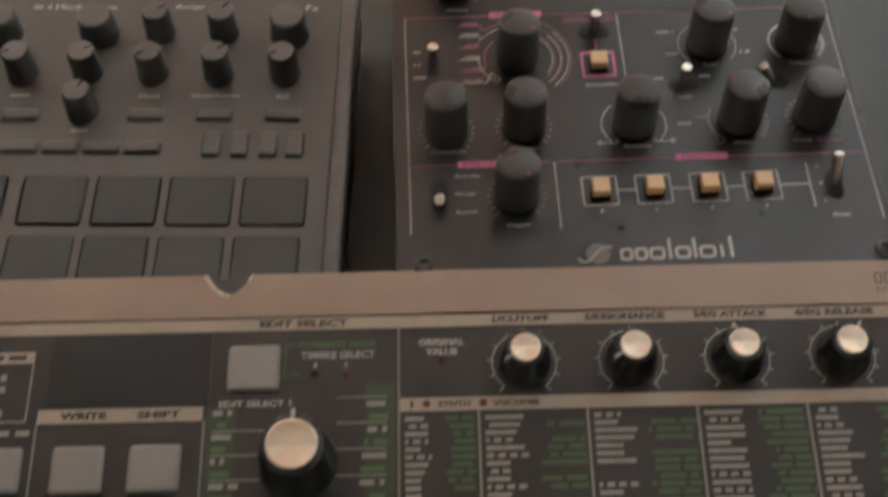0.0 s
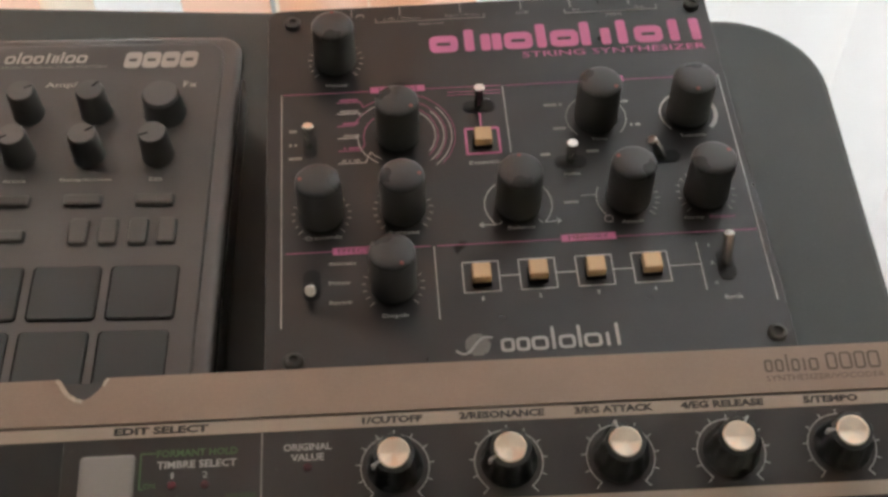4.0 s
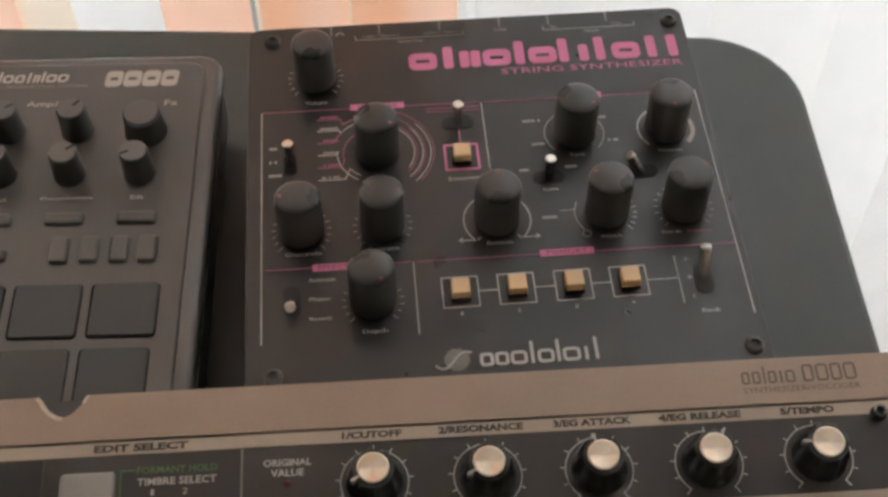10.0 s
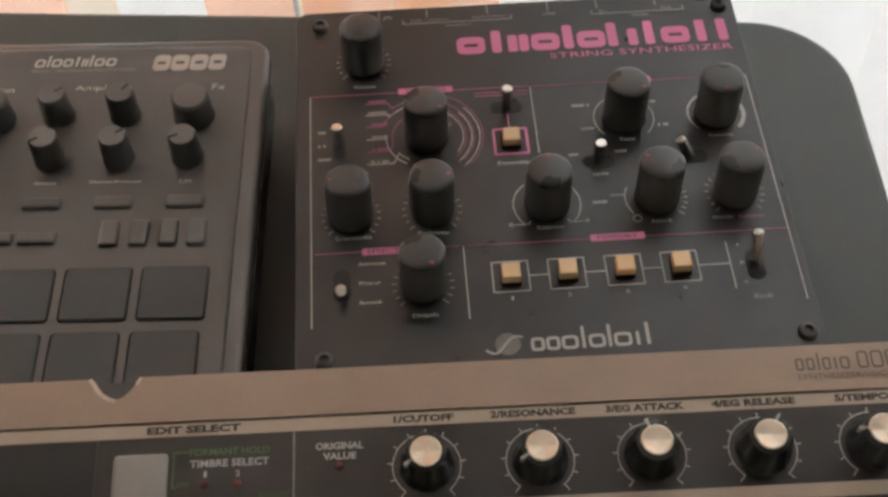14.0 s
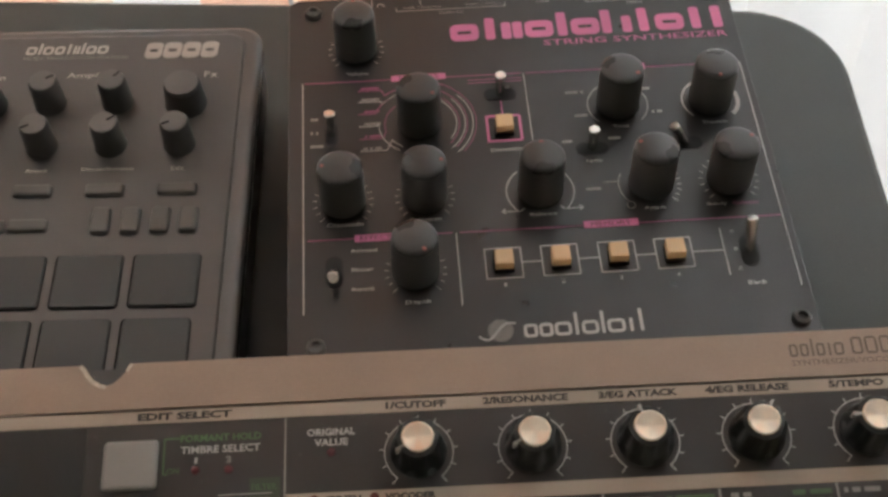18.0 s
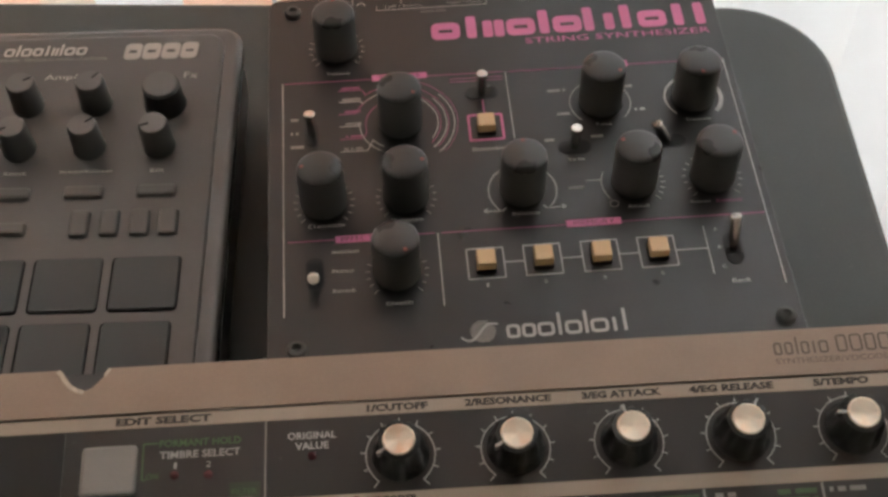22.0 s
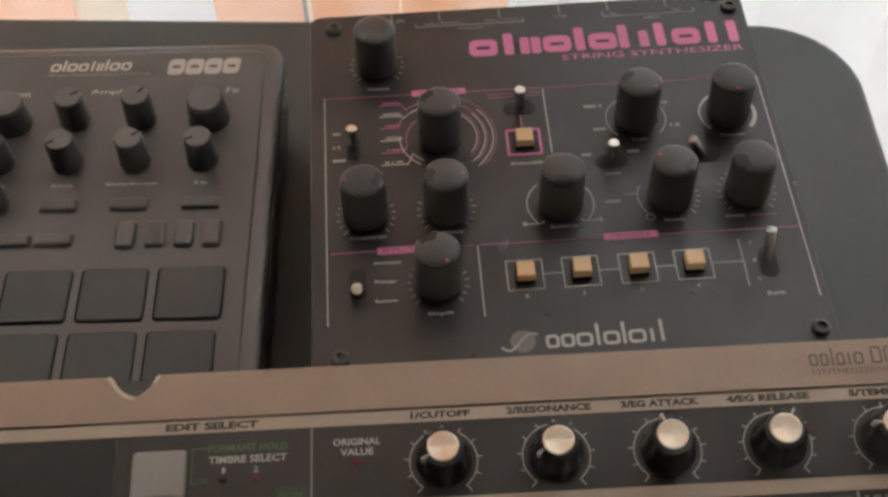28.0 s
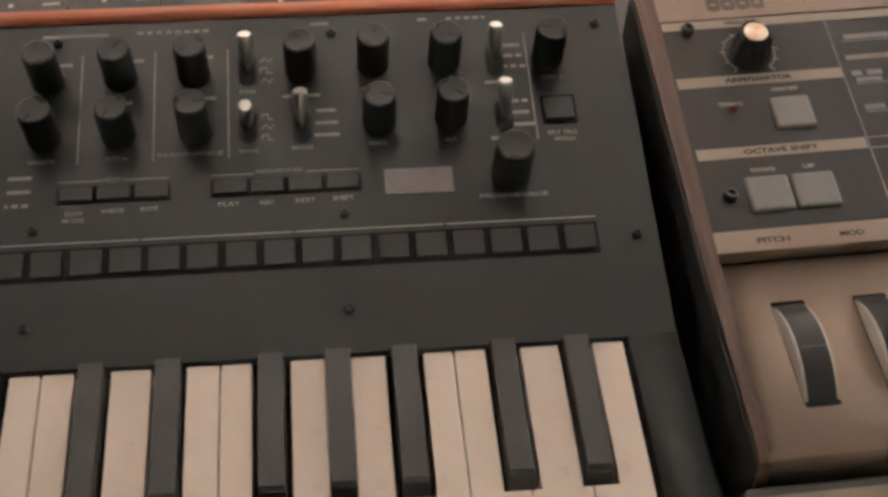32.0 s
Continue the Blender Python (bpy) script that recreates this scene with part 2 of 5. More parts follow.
GLOSS = mat("smoked_window", (0.018, 0.017, 0.0165), 0.30, vary=0.05, spec=0.3, bump=0.0, uneven=0.01)
WOOD = wood("stained_wood", (0.072, 0.036, 0.024), (0.155, 0.088, 0.062))
RED_WOOD = wood("red_wood", (0.36, 0.085, 0.035), (0.62, 0.20, 0.10), 0.35)
IVORY = mat("ivory_key_plastic", (0.86, 0.725, 0.615), 0.32, vary=0.04, bump=0.04, random=0.03)
EBONY = mat("black_key_plastic", (0.022, 0.022, 0.022), 0.27, vary=0.12, bump=0.08)
GREY_CASE = mat("warm_grey_plastic", (0.088, 0.082, 0.078), 0.48, vary=0.10, bump=0.3, wear=0.04)
GREY_SHOULDER = mat("satin_grey_plastic", (0.112, 0.107, 0.103), 0.23, vary=0.06, bump=0.0, uneven=0.01)
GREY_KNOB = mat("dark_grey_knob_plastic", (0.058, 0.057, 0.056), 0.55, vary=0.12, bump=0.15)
PAD = mat("dark_silicone_pad", (0.036, 0.0385, 0.039), 0.55, vary=0.10, bump=0.25, random=0.06)
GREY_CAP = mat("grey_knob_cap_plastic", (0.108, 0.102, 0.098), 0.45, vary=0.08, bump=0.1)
GREY_BUTTON = mat("grey_silicone_button", (0.10, 0.093, 0.087), 0.5, vary=0.1, bump=0.1)
BRIGHT_PRINT = mat("light_print", (0.52, 0.48, 0.44), 0.55, vary=0.08, bump=0.0)
MONO_BLACK = mat("black_anodised_panel", (0.0205, 0.0223, 0.0205), 0.36, vary=0.18, bump=0.2, wear=0.04)
# the display's glare is put into this base grey
LCD = mat("grey_display", (0.205, 0.175, 0.175), 0.14, vary=0.3, scale=45, bump=0.0, spec=0.7)
DARK_GREY = mat("dark_grey_case", (0.055, 0.051, 0.047), 0.5, vary=0.12, bump=0.3)
LACQUER = mat("black_desk_lacquer", (0.037, 0.045, 0.042), 0.52, vary=0.25, scale=25, bump=0.15, wear=0.06, spec=0.5)
PLASTER = mat("wall_paint", (0.80, 0.785, 0.725), 0.85, vary=0.06, scale=3, grain=80, bump=0.3)
CEILING = mat("ceiling_paint", (0.86, 0.83, 0.78), 0.9, vary=0.04, scale=3, grain=80, bump=0.3)
CARPET = mat("floor_boards", (0.22, 0.15, 0.10), 0.6, vary=0.25, scale=6, grain=120, bump=0.3)
FRAME_WHITE = mat("white_window_paint", (0.78, 0.75, 0.71), 0.4, vary=0.04, bump=0.1)
# one salmon cloth; its paler copies carry the daylight in their colour
SLAT = fabric("salmon_blind_cloth", (0.93, 0.60, 0.46), 0.82)
SLAT_MID = fabric("half_lit_blind_cloth", (0.93, 0.80, 0.66), 0.85)
SLAT_LIT = fabric("lit_blind_cloth", (0.98, 0.97, 0.955), 0.97)
WHEEL = mat("smooth_black_wheel_plastic", (0.014, 0.015, 0.015), 0.42, vary=0.1, bump=0.05)
PALE = mat("pale_wheel_plastic", (0.68, 0.63, 0.56), 0.25, vary=0.06, bump=0.05)
DAY = glow("daylight", (0.935, 0.975, 1.0), DAY_W)
PANE = clear("window_glass", (0.96, 0.97, 0.97), 0.02)

# ---- building helpers: all sizes in millimetres ----
U = 0.001


def thing(name, m, label, category, group="", kind=""):
    ob = new(name)
    ob.empty_display_size = 0.02
    ob.matrix_world = m
    return tagged(ob, label, category, group, kind)


def finish(bm, name, angle=32):
    bmesh.ops.recalc_face_normals(bm, faces=bm.faces[:])
    me = bpy.data.meshes.new(name)
    flags = [f.smooth for f in bm.faces]
    bm.to_mesh(me)
    bm.free()
    me.set_sharp_from_angle(angle=radians(angle))
    me.polygons.foreach_set("use_smooth", flags)
    return me


def place(name, me, material, parent, x=0.0, y=0.0, z=0.0, turn=None, label=""):
    """Links a mesh as one part; alike parts share the mesh."""
    if not me.materials:
        me.materials.append(material)
    ob = new(name, me)
    ob.parent = parent
    ob.location = (x * U, y * U, z * U)
    if turn:
        ob.rotation_euler = [radians(a) for a in turn]
    return tagged(ob, label)


def part(name, bm, material, parent, label=""):
    return place(name, finish(bm, name), material, parent, label=label)


def ring(bm, pts, z):
    return [bm.verts.new((x * U, y * U, z * U)) for x, y in pts]


def bridge(bm, a, b):
    n = len(a)
    for i in range(n):
        bm.faces.new((a[i], a[(i + 1) % n], b[(i + 1) % n], b[i])).smooth = True


def shrink(pts, d):
    """A polygon, wound anticlockwise, drawn in by d on every side."""
    out, n = [], len(pts)
    for i in range(n):
        (ax, ay), (bx, by), (cx, cy) = pts[i - 1], pts[i], pts[(i + 1) % n]
        u, v = Vector((bx - ax, by - ay)), Vector((cx - bx, cy - by))
        if u.length < 1e-6 or v.length < 1e-6:
            out.append((bx, by))
            continue
        u.normalize(), v.normalize()
        nu, nv = Vector((-u.y, u.x)), Vector((-v.y, v.x))
        s = nu + nv
        k = d / max(0.3, 1 + nu.dot(nv))
        out.append((bx + s.x * k, by + s.y * k))
    return out


def rrect(x0, x1, y0, y1, r=0.0, seg=4):
    if r <= 0:
        return [(x0, y0), (x1, y0), (x1, y1), (x0, y1)]
    pts = []
    for cx, cy, a in ((x1 - r, y0 + r, -90), (x1 - r, y1 - r, 0), (x0 + r, y1 - r, 90), (x0 + r, y0 + r, 180)):
        for i in range(seg + 1):
            t = radians(a + 90 * i / seg)
            pts.append((cx + r * math.cos(t), cy + r * math.sin(t)))
    return pts


def prism(bm, pts, z0, z1, bev=0.0, steps=2):
    rings = [ring(bm, pts, z0)]
    if bev > 0:
        for i in range(steps + 1):
            a = radians(90 * i / steps)
            rings.append(ring(bm, shrink(pts, bev * (1 - math.cos(a))), z1 - bev + bev * math.sin(a)))
    else:
        rings.append(ring(bm, pts, z1))
    for a, b in zip(rings, rings[1:]):
        bridge(bm, a, b)
    bm.faces.new(rings[-1])
    bm.faces.new(list(reversed(rings[0])))
    return bm


def box(x0, x1, y0, y1, z0, z1, r=0.0, bev=0.0, bm=None, seg=4):
    return prism(bm or bmesh.new(), rrect(x0, x1, y0, y1, r, seg), z0, z1, bev)


def lathe(profile, seg=32, flutes=0, depth=0.0, z_flute=(0, 0), cx=0.0, cy=0.0, bm=None):
    """Turns (radius, height) rows about z; between two heights the side may be fluted."""
    bm = bm or bmesh.new()
    rings = []
    for r, z in profile:
        pts = []
        for i in range(seg):
            a = 2 * math.pi * i / seg
            k = r - (depth * (0.5 + 0.5 * math.cos(flutes * a)) if flutes and z_flute[0] <= z <= z_flute[1] else 0)
            pts.append((cx + k * math.cos(a), cy + k * math.sin(a)))
        rings.append(ring(bm, pts, z))
    for a, b in zip(rings, rings[1:]):
        bridge(bm, a, b)
    bm.faces.new(rings[-1])
    bm.faces.new(list(reversed(rings[0])))
    return bm


def along_x(profile, x0, x1):
    """A side profile of (y, z) carried from x0 to x1."""
    bm = bmesh.new()
    a = [bm.verts.new((x0 * U, y * U, z * U)) for y, z in profile]
    b = [bm.verts.new((x1 * U, y * U, z * U)) for y, z in profile]
    bridge(bm, a, b)
    bm.faces.new(list(reversed(a)))
    bm.faces.new(b)
    return bm


def soften(bm, mm, seg=2, angle=30):
    edges = [e for e in bm.edges if len(e.link_faces) == 2 and e.calc_face_angle(0) > radians(angle)]
    bmesh.ops.bevel(bm, geom=edges, offset=mm * U, segments=seg, affect="EDGES", profile=0.5)
    return bm


def stroke(bm, ax, ay, bx, by, w, z=0.0, h=0.12):
    """A straight printed line."""
    d = Vector((bx - ax, by - ay))
    n = Vector((-d.y, d.x)).normalized() * (w / 2)
    prism(bm, [(ax - n.x, ay - n.y), (bx - n.x, by - n.y), (bx + n.x, by + n.y), (ax + n.x, ay + n.y)], z, z + h)
    return bm


def path(bm, pts, w, z=0.0, h=0.12):
    for (ax, ay), (bx, by) in zip(pts, pts[1:]):
        stroke(bm, ax, ay, bx, by, w, z, h)
    return bm


def arc(bm, cx, cy, r, w, a0, a1, z=0.0, h=0.12, seg=24):
    """A printed ring piece from a0 to a1 degrees, clockwise from the back."""
    inner, outer = [], []
    for i in range(seg + 1):
        a = radians(a0 + (a1 - a0) * i / seg)
        inner.append((cx + (r - w / 2) * math.sin(a), cy + (r - w / 2) * math.cos(a)))
        outer.append((cx + (r + w / 2) * math.sin(a), cy + (r + w / 2) * math.cos(a)))
    for i in range(seg):
        prism(bm, [inner[i], inner[i + 1], outer[i + 1], outer[i]], z, z + h)
    return bm


def ticks(bm, cx, cy, r0, r1, count, a0=-135, a1=135, w=0.35, z=0.0):
    for i in range(count):
        a = radians(a0 + (a1 - a0) * i / (count - 1))
        s, c = math.sin(a), math.cos(a)
        far = r1 + (0.8 if i in (0, count - 1) else 0)
        stroke(bm, cx + r0 * s, cy + r0 * c, cx + far * s, cy + far * c, w, z)
    return bm


def words(body, cx, cy, width, height, material, parent, z=0.0, name="lettering", turn=0.0, bold=0.0):
    """Printed lettering of a given width and height, centred on a point."""
    cu = bpy.data.curves.new(name, "FONT")
    cu.body, cu.resolution_u, cu.offset = body, 2, bold if len(body) > 1 else 0.0
    ob = bpy.data.objects.new(name, cu)
    me = bpy.data.meshes.new_from_object(ob)
    bpy.data.objects.remove(ob)
    bpy.data.curves.remove(cu)
    co = np.empty(len(me.vertices) * 3)
    me.vertices.foreach_get("co", co)
    co = co.reshape(-1, 3)
    lo, hi = co.min(0), co.max(0)
    co[:, 0] = (co[:, 0] - (lo[0] + hi[0]) / 2) * width * U / (hi[0] - lo[0])
    co[:, 1] = (co[:, 1] - (lo[1] + hi[1]) / 2) * height * U / (hi[1] - lo[1])
    co[:, 2] = 0
    me.vertices.foreach_set("co", co.ravel())
    me.update()
    return place(name, me, material, parent, cx, cy, z + 0.14, (0, 0, turn))


def bars(rows, material, parent, z=0.0, name="printed_bar", label=""):
    """Writing too small to read: plain bars (x, y, width, height), split into word-like runs."""
    bm = bmesh.new()
    for x, y, w, h in rows:
        step, at = h * 0.82, x - w / 2
        while at < x + w / 2 - step * 0.5:
            run = step * (0.90 + 0.08 * abs(math.sin(at * 7.3 + y * 3.1)))
            if abs(math.sin(at * 1.7 + y)) > 0.16:
                prism(bm, rrect(at, at + run, y - h / 2, y + h / 2), z, z + 0.12)
            at += step
    return tagged(part(name, bm, material, parent, label), kind="stuff")


def blocks(shape, x0, x1, base, unit, pen, material, parent, z=0.0, name="logo_shape", gap=0.2, slant=0.0, label=""):
    """A maker's or model mark as plain shapes in a row: o a slotted block (with a thin pen, a rounded frame), i a bar, n a tall bar and a short one; each with a relative width and a height."""
    bm = bmesh.new()
    total = sum(w for _, w, _ in shape)
    x = x0
    for kind, w, high in shape:
        step = w / total * (x1 - x0)
        g = gap * unit / 2
        l, r, top = x + g, x + step - g, base + high * unit
        lean = lambda pts: [(px + slant * (py - base), py) for px, py in pts]
        if kind == "o":
            h, m = top - base, (l + r) / 2
            outer = lean(rrect(l, r, base, top, min(h, r - l) * 0.3, 5))
            ix, iy = (0.24 * (r - l), 0.1 * h) if pen > 1.5 else ((r - l) / 2 - pen, h / 2 - pen)
            inner = lean(rrect(m - ix, m + ix, base + h / 2 - iy, base + h / 2 + iy, 0.4 * min(ix, iy), 5))
            o0, o1, i1, i0 = ring(bm, outer, z), ring(bm, outer, z + 0.14), ring(bm, inner, z + 0.14), ring(bm, inner, z)
            bridge(bm, o0, o1), bridge(bm, o1, i1), bridge(bm, i1, i0)
        else:
            uprights = {"n": ((l, l + pen, top), (r - pen, r, min(top, base + 0.7 * unit))), "i": (((l + r - pen) / 2, (l + r + pen) / 2, top),)}
            for u, v, t in uprights.get(kind, ()):
                prism(bm, lean(rrect(u, v, base, t, pen * 0.3, 3)), z, z + 0.14)
        x += step
    return part(name, bm, material, parent, label)


def screw_mesh(r, h):
    bm = lathe([(r, 0), (r, h * 0.55), (r * 0.86, h * 0.9), (r * 0.62, h), (r * 0.5, h), (r * 0.46, h * 0.35), (0.02, h * 0.3)], 18)
    return finish(bm, "screw")


def lever(length, r0, r1, name="lever"):
    """A bat-shaped switch lever along z."""
    return finish(lathe([(r0 * 0.7, -1.0), (r0, 1.0), (r0 * 1.1, length * 0.35), (r1, length * 0.86), (r1, length * 0.97), (r1 * 0.86, length)], 20), name)


def toggle(parent, x, y, lean_x, lean_y, slot, mesh, metal=None):
    """A toggle switch: dark slot, nylon base and steel lever; lean in degrees to the right and to the back."""
    sx, sy = slot
    sw = part("toggle_switch", box(x - sx / 2, x + sx / 2, y - sy / 2, y + sy / 2, 0.0, 0.25, min(sx, sy) * 0.49, 0, seg=6), SOCKET, parent, "black switch slot")
    place("switch_lever", mesh, metal or STEEL, sw, x, y, 0.2, (-lean_y, lean_x, 0), "polished steel lever")
    return sw


def on_floor(y, z_world, tilt, z_origin):
    """Local height of the world level z_world above a point y of a device that leans back by tilt degrees."""
    return (z_world - z_origin - y * math.sin(radians(tilt))) / math.cos(radians(tilt))

# ---- the room ----
def slab(name, x0, x1, y0, y1, z0, z1, material, label, category):
    """A wall, floor or ceiling, in metres."""
    ob = part(name, box(x0 / U, x1 / U, y0 / U, y1 / U, z0 / U, z1 / U), material, None, label)
    return tagged(ob, label, category, kind="structure")


# the walls out of view are assumed, drawn close and pale for bounced fill
slab("floor", -1.35, 1.6, -1.5, 0.80, -0.80, -0.75, CARPET, "brown wooden floor under the black desk", "floor")
slab("ceiling", -1.35, 1.6, -1.5, 0.80, 1.75, 1.80, CEILING, "plain pale ceiling of the room", "ceiling")
slab("wall_west", -1.40, -1.35, -1.5, 0.80, -0.75, 1.75, PLASTER, "unseen pale wall, set close to bounce light", "wall")
slab("wall_east", 1.6, 1.65, -1.5, 0.80, -0.75, 1.75, PLASTER, "unseen pale wall, set close to bounce light", "wall")
slab("wall_south", -1.35, 1.6, -1.55, -1.5, -0.75, 1.75, PLASTER, "unseen pale wall, set close to bounce light", "wall")
# the window wall: two piers and a lintel round a tall glazed opening
slab("wall_north_pier_west", -1.35, -0.75, 0.70, 0.80, -0.75, 1.75, PLASTER, "painted wall beside the tall window", "wall")
slab("wall_north_pier_east", 1.45, 1.6, 0.70, 0.80, -0.75, 1.75, PLASTER, "painted wall beside the tall window", "wall")
slab("wall_north_lintel", -0.75, 1.45, 0.70, 0.80, 1.68, 1.75, PLASTER, "painted wall strip over the window", "wall")

window = tagged(thing("window_1", pose(0, 0, 0), "tall white framed window with blown-out daylight behind", "window"), kind="structure")
wx0, wx1, wz0, wz1 = -750, 1450, -750, 1680
for x in (wx0, 330, wx1 - 50):
    part("window_frame", box(x, x + 50, 730, 775, wz0, wz1, 0, 4), FRAME_WHITE, window)
for z in (wz0, wz1 - 50):
    part("window_frame", box(wx0 + 50, wx1 - 50, 732, 773, z, z + 50), FRAME_WHITE, window)
for a, b in ((wx0 + 50, 330), (380, wx1 - 50)):
    pane = part("pane", box(a, b, 750, 754, wz0 + 50, wz1 - 50), PANE, window, "clear window glass")
    pane.visible_shadow = False
tagged(part("backdrop", box(-2500, 3400, 1500, 1510, -2500, 3200), DAY, None), "bright hazy daylight outside the window", "backdrop", kind="structure")

# vertical cloth blind between the desk and the window
blind = thing("vertical_blind", pose(0, 0, 0), "vertical blind of salmon cloth slats, with paler slats for the daylit ones", "blind")
part("head_rail", box(-700, 1420, 385, 425, 1630, 1665, 0, 3), FRAME_WHITE, blind, "white blind rail")


def slat_mesh(width):
    bm = bmesh.new()
    cols = []
    for i in range(9):
        u = i / 8 - 0.5
        cols.append([bm.verts.new((u * width * U, 6 * (1 - 4 * u * u) * U, z * U)) for z in (-2335, 0)])
    for a, b in zip(cols, cols[1:]):
        bm.faces.new((a[0], b[0], b[1], a[1])).smooth = True
    return finish(bm, "slat")


slats = {}


def slat(x0, x1, tone, depth, turn):
    """One hanging slat from x0 to x1, at a given depth; alike slats share a mesh."""
    key = (tone.name, round(x1 - x0))
    if key not in slats:
        slats[key] = slat_mesh(key[1])
    place("slat", slats[key], tone, blind, (x0 + x1) / 2, depth, 1625, (0, 0, turn))


for n in range(9):
    x = -620 + n * 76.0
    slat(x, x + 86, (SLAT, SLAT_LIT, SLAT_MID)[n % 3], 404, 8 + 4 * math.sin(n * 2.3))
# pale and mid strips paint the lit stretches; some split a single slat
for x0, x1, tone, depth, turn in ((56, 120, SLAT, 404, 4), (118, 152, SLAT_MID, 404, 0), (150, 207, SLAT_LIT, 408, 3), (207, 262, SLAT, 404, 5), (268, 324, SLAT, 403, 0), (264, 294, SLAT_MID, 413, 0),
                                  (325, 393, SLAT, 404, 0), (323, 361, SLAT_MID, 413, 0), (393, 404, SLAT_LIT, 404, 0)):
    slat(x0, x1, tone, depth, turn)
for n in range(13):
    x = 404 + n * 77.6
    slat(x, x + 84, SLAT if n == 5 else SLAT_LIT, 404 + 4 * (n % 2), 2 * math.sin(n * 1.7))

# ---- the desk ----
desk = thing("desk", pose(0, 0, 0), "black lacquered desk with a rounded corner, crowded with synthesizers", "desk")
corner = [(537 - 46 + 46 * math.cos(radians(a)), 226 - 44 + 46 * math.sin(radians(a))) for a in range(0, 86, 8)]
top = [(-780, -520), (530, -520)] + corner + [(-780, 334)]
part("desk_top", prism(bmesh.new(), top, -22, 0, 3), LACQUER, desk)
for x, y in ((-740, -480), (480, -480), (470, 160), (-740, 280)):
    part("desk_leg", box(x - 22, x + 22, y - 22, y + 22, -750, -22, 4, 0), LACQUER, desk)

# ---- string synthesizer ----
S = thing("string_synthesizer", pose(0.298, 0.1298, 0.0622, 0.56, 0.35, 1.24), "black desktop string synthesizer with tall black knobs and pink lettering", "synthesizer")
case = part("case", soften(along_x([(44, -1.6), (44, -58), (-130, -60), (-130, -1.6)], -4, 170.5), 1.5), FOLDED_STEEL, S, "black folded metal case")
part("front_panel", box(-5.5, 172.5, -131.5, 47, -1.6, 0, 5, 0.5), BLACK_PANEL, S, "black powder-coated front panel")
for x in (8, 160):
    for y in (-120, 34):
        part("rubber_foot", lathe([(6, -62.6), (6.5, -58)], 20, cx=x, cy=y), RUBBER, S)
s_screw = screw_mesh(3.3, 2.2)
for x, y in ((4.3, 38.4), (166.3, 38.3), (166.3, -120.3), (4.2, -120.3)):
    place("screw", s_screw, RUBBER, S, x, y, 0, None, "black socket-head screw")

tall_knob = finish(lathe([(7.9, 0.2), (8.15, 0.8), (8.1, 2.5), (8.1, 17.0), (7.8, 18.4)], 48, 24, 0.22, (2.5, 17.1)), "knob")
tall_cap = finish(lathe([(7.85, 18.3), (8.0, 18.7), (7.9, 19.2), (7.4, 19.8), (6.0, 20.3), (3.0, 20.75), (0.05, 20.9)], 48), "knob_cap")
dot = finish(lathe([(0.75, 0.0), (0.7, 0.35), (0.02, 0.4)], 12), "pointer_dot")
S_KNOBS = (("volume", 21.1, 17.2, 0), ("register", 43.7, -23.4, 125), ("crescendo", 14.4, -59.0, -85), ("release", 43.7, -58.6, 90), ("depth", 38.7, -91.3, 150),
           ("balance", 85.3, -59.2, 0), ("attack", 125.4, -58.8, -60), ("decay", 153.9, -58.6, 62), ("tone", 119.1, -19.5, 122), ("tremolo", 154.3, -19.8, 182))
for _, x, y, a in S_KNOBS:
    k = place("knob", tall_knob, RUBBER, S, x, y, 0, (0, 0, -a), "tall black rubber knob")
    place("knob_cap", tall_cap, KNOB_TOP, k)
    place("pointer_dot", dot, RED_DOT, k, 0, 6.1, 20.05, None, "small red pointer dot")

s_lever = lever(10.3, 1.6, 2.1)
long_lever = lever(13.0, 1.65, 2.1)
toggle(S, 10.6, -26.5, 0, 8, (5.0, 11.0), mesh=s_lever, metal=DARK_STEEL)
toggle(S, 10.6, -89.6, 0, -46, (6.0, 13.0), mesh=s_lever, metal=DARK_STEEL)
toggle(S, 75.2, -10.8, 0, 2, (12.5, 6.0), mesh=s_lever, metal=DARK_STEEL)
toggle(S, 106.6, -40.6, 1, 2, (12.0, 6.0), mesh=s_lever, metal=DARK_STEEL)
toggle(S, 141.4, -40.6, -32, 6, (12.5, 6.0), mesh=s_lever, metal=DARK_STEEL)
toggle(S, 154.8, -91.0, 0, 24, (6.2, 13.0), mesh=long_lever, metal=DARK_STEEL)

btn_base = finish(box(-3.6, 3.6, -3.6, 3.6, 0, 1.0, 0.5, 0.2), "button_base")
btn_core = finish(box(-2.6, 2.6, -2.6, 2.6, 1.3, 4.3, 0.3, 0.3), "button_core")
btn_cap = finish(box(-3.25, 3.25, -3.25, 3.25, 1.21, 4.7, 0.6, 0.5), "button_cap")
for x, y in ((75.2, -28.2), (69.2, -90.4), (88.9, -90.2), (108.9, -90.2), (128.6, -90.1)):
    b = place("push_button", btn_base, SOCKET, S, x, y, 0, None, "push button with a gold-amber cap")
    place("button_core", btn_core, AMBER_CORE, b)
    place("button_cap", btn_cap, AMBER, b, label="clear amber cap")

# printing
def sline(ax, ay, bx, by, w, material, label=""):
    part("printed_line", stroke(bmesh.new(), ax, ay, bx, by, w), material, S, label)


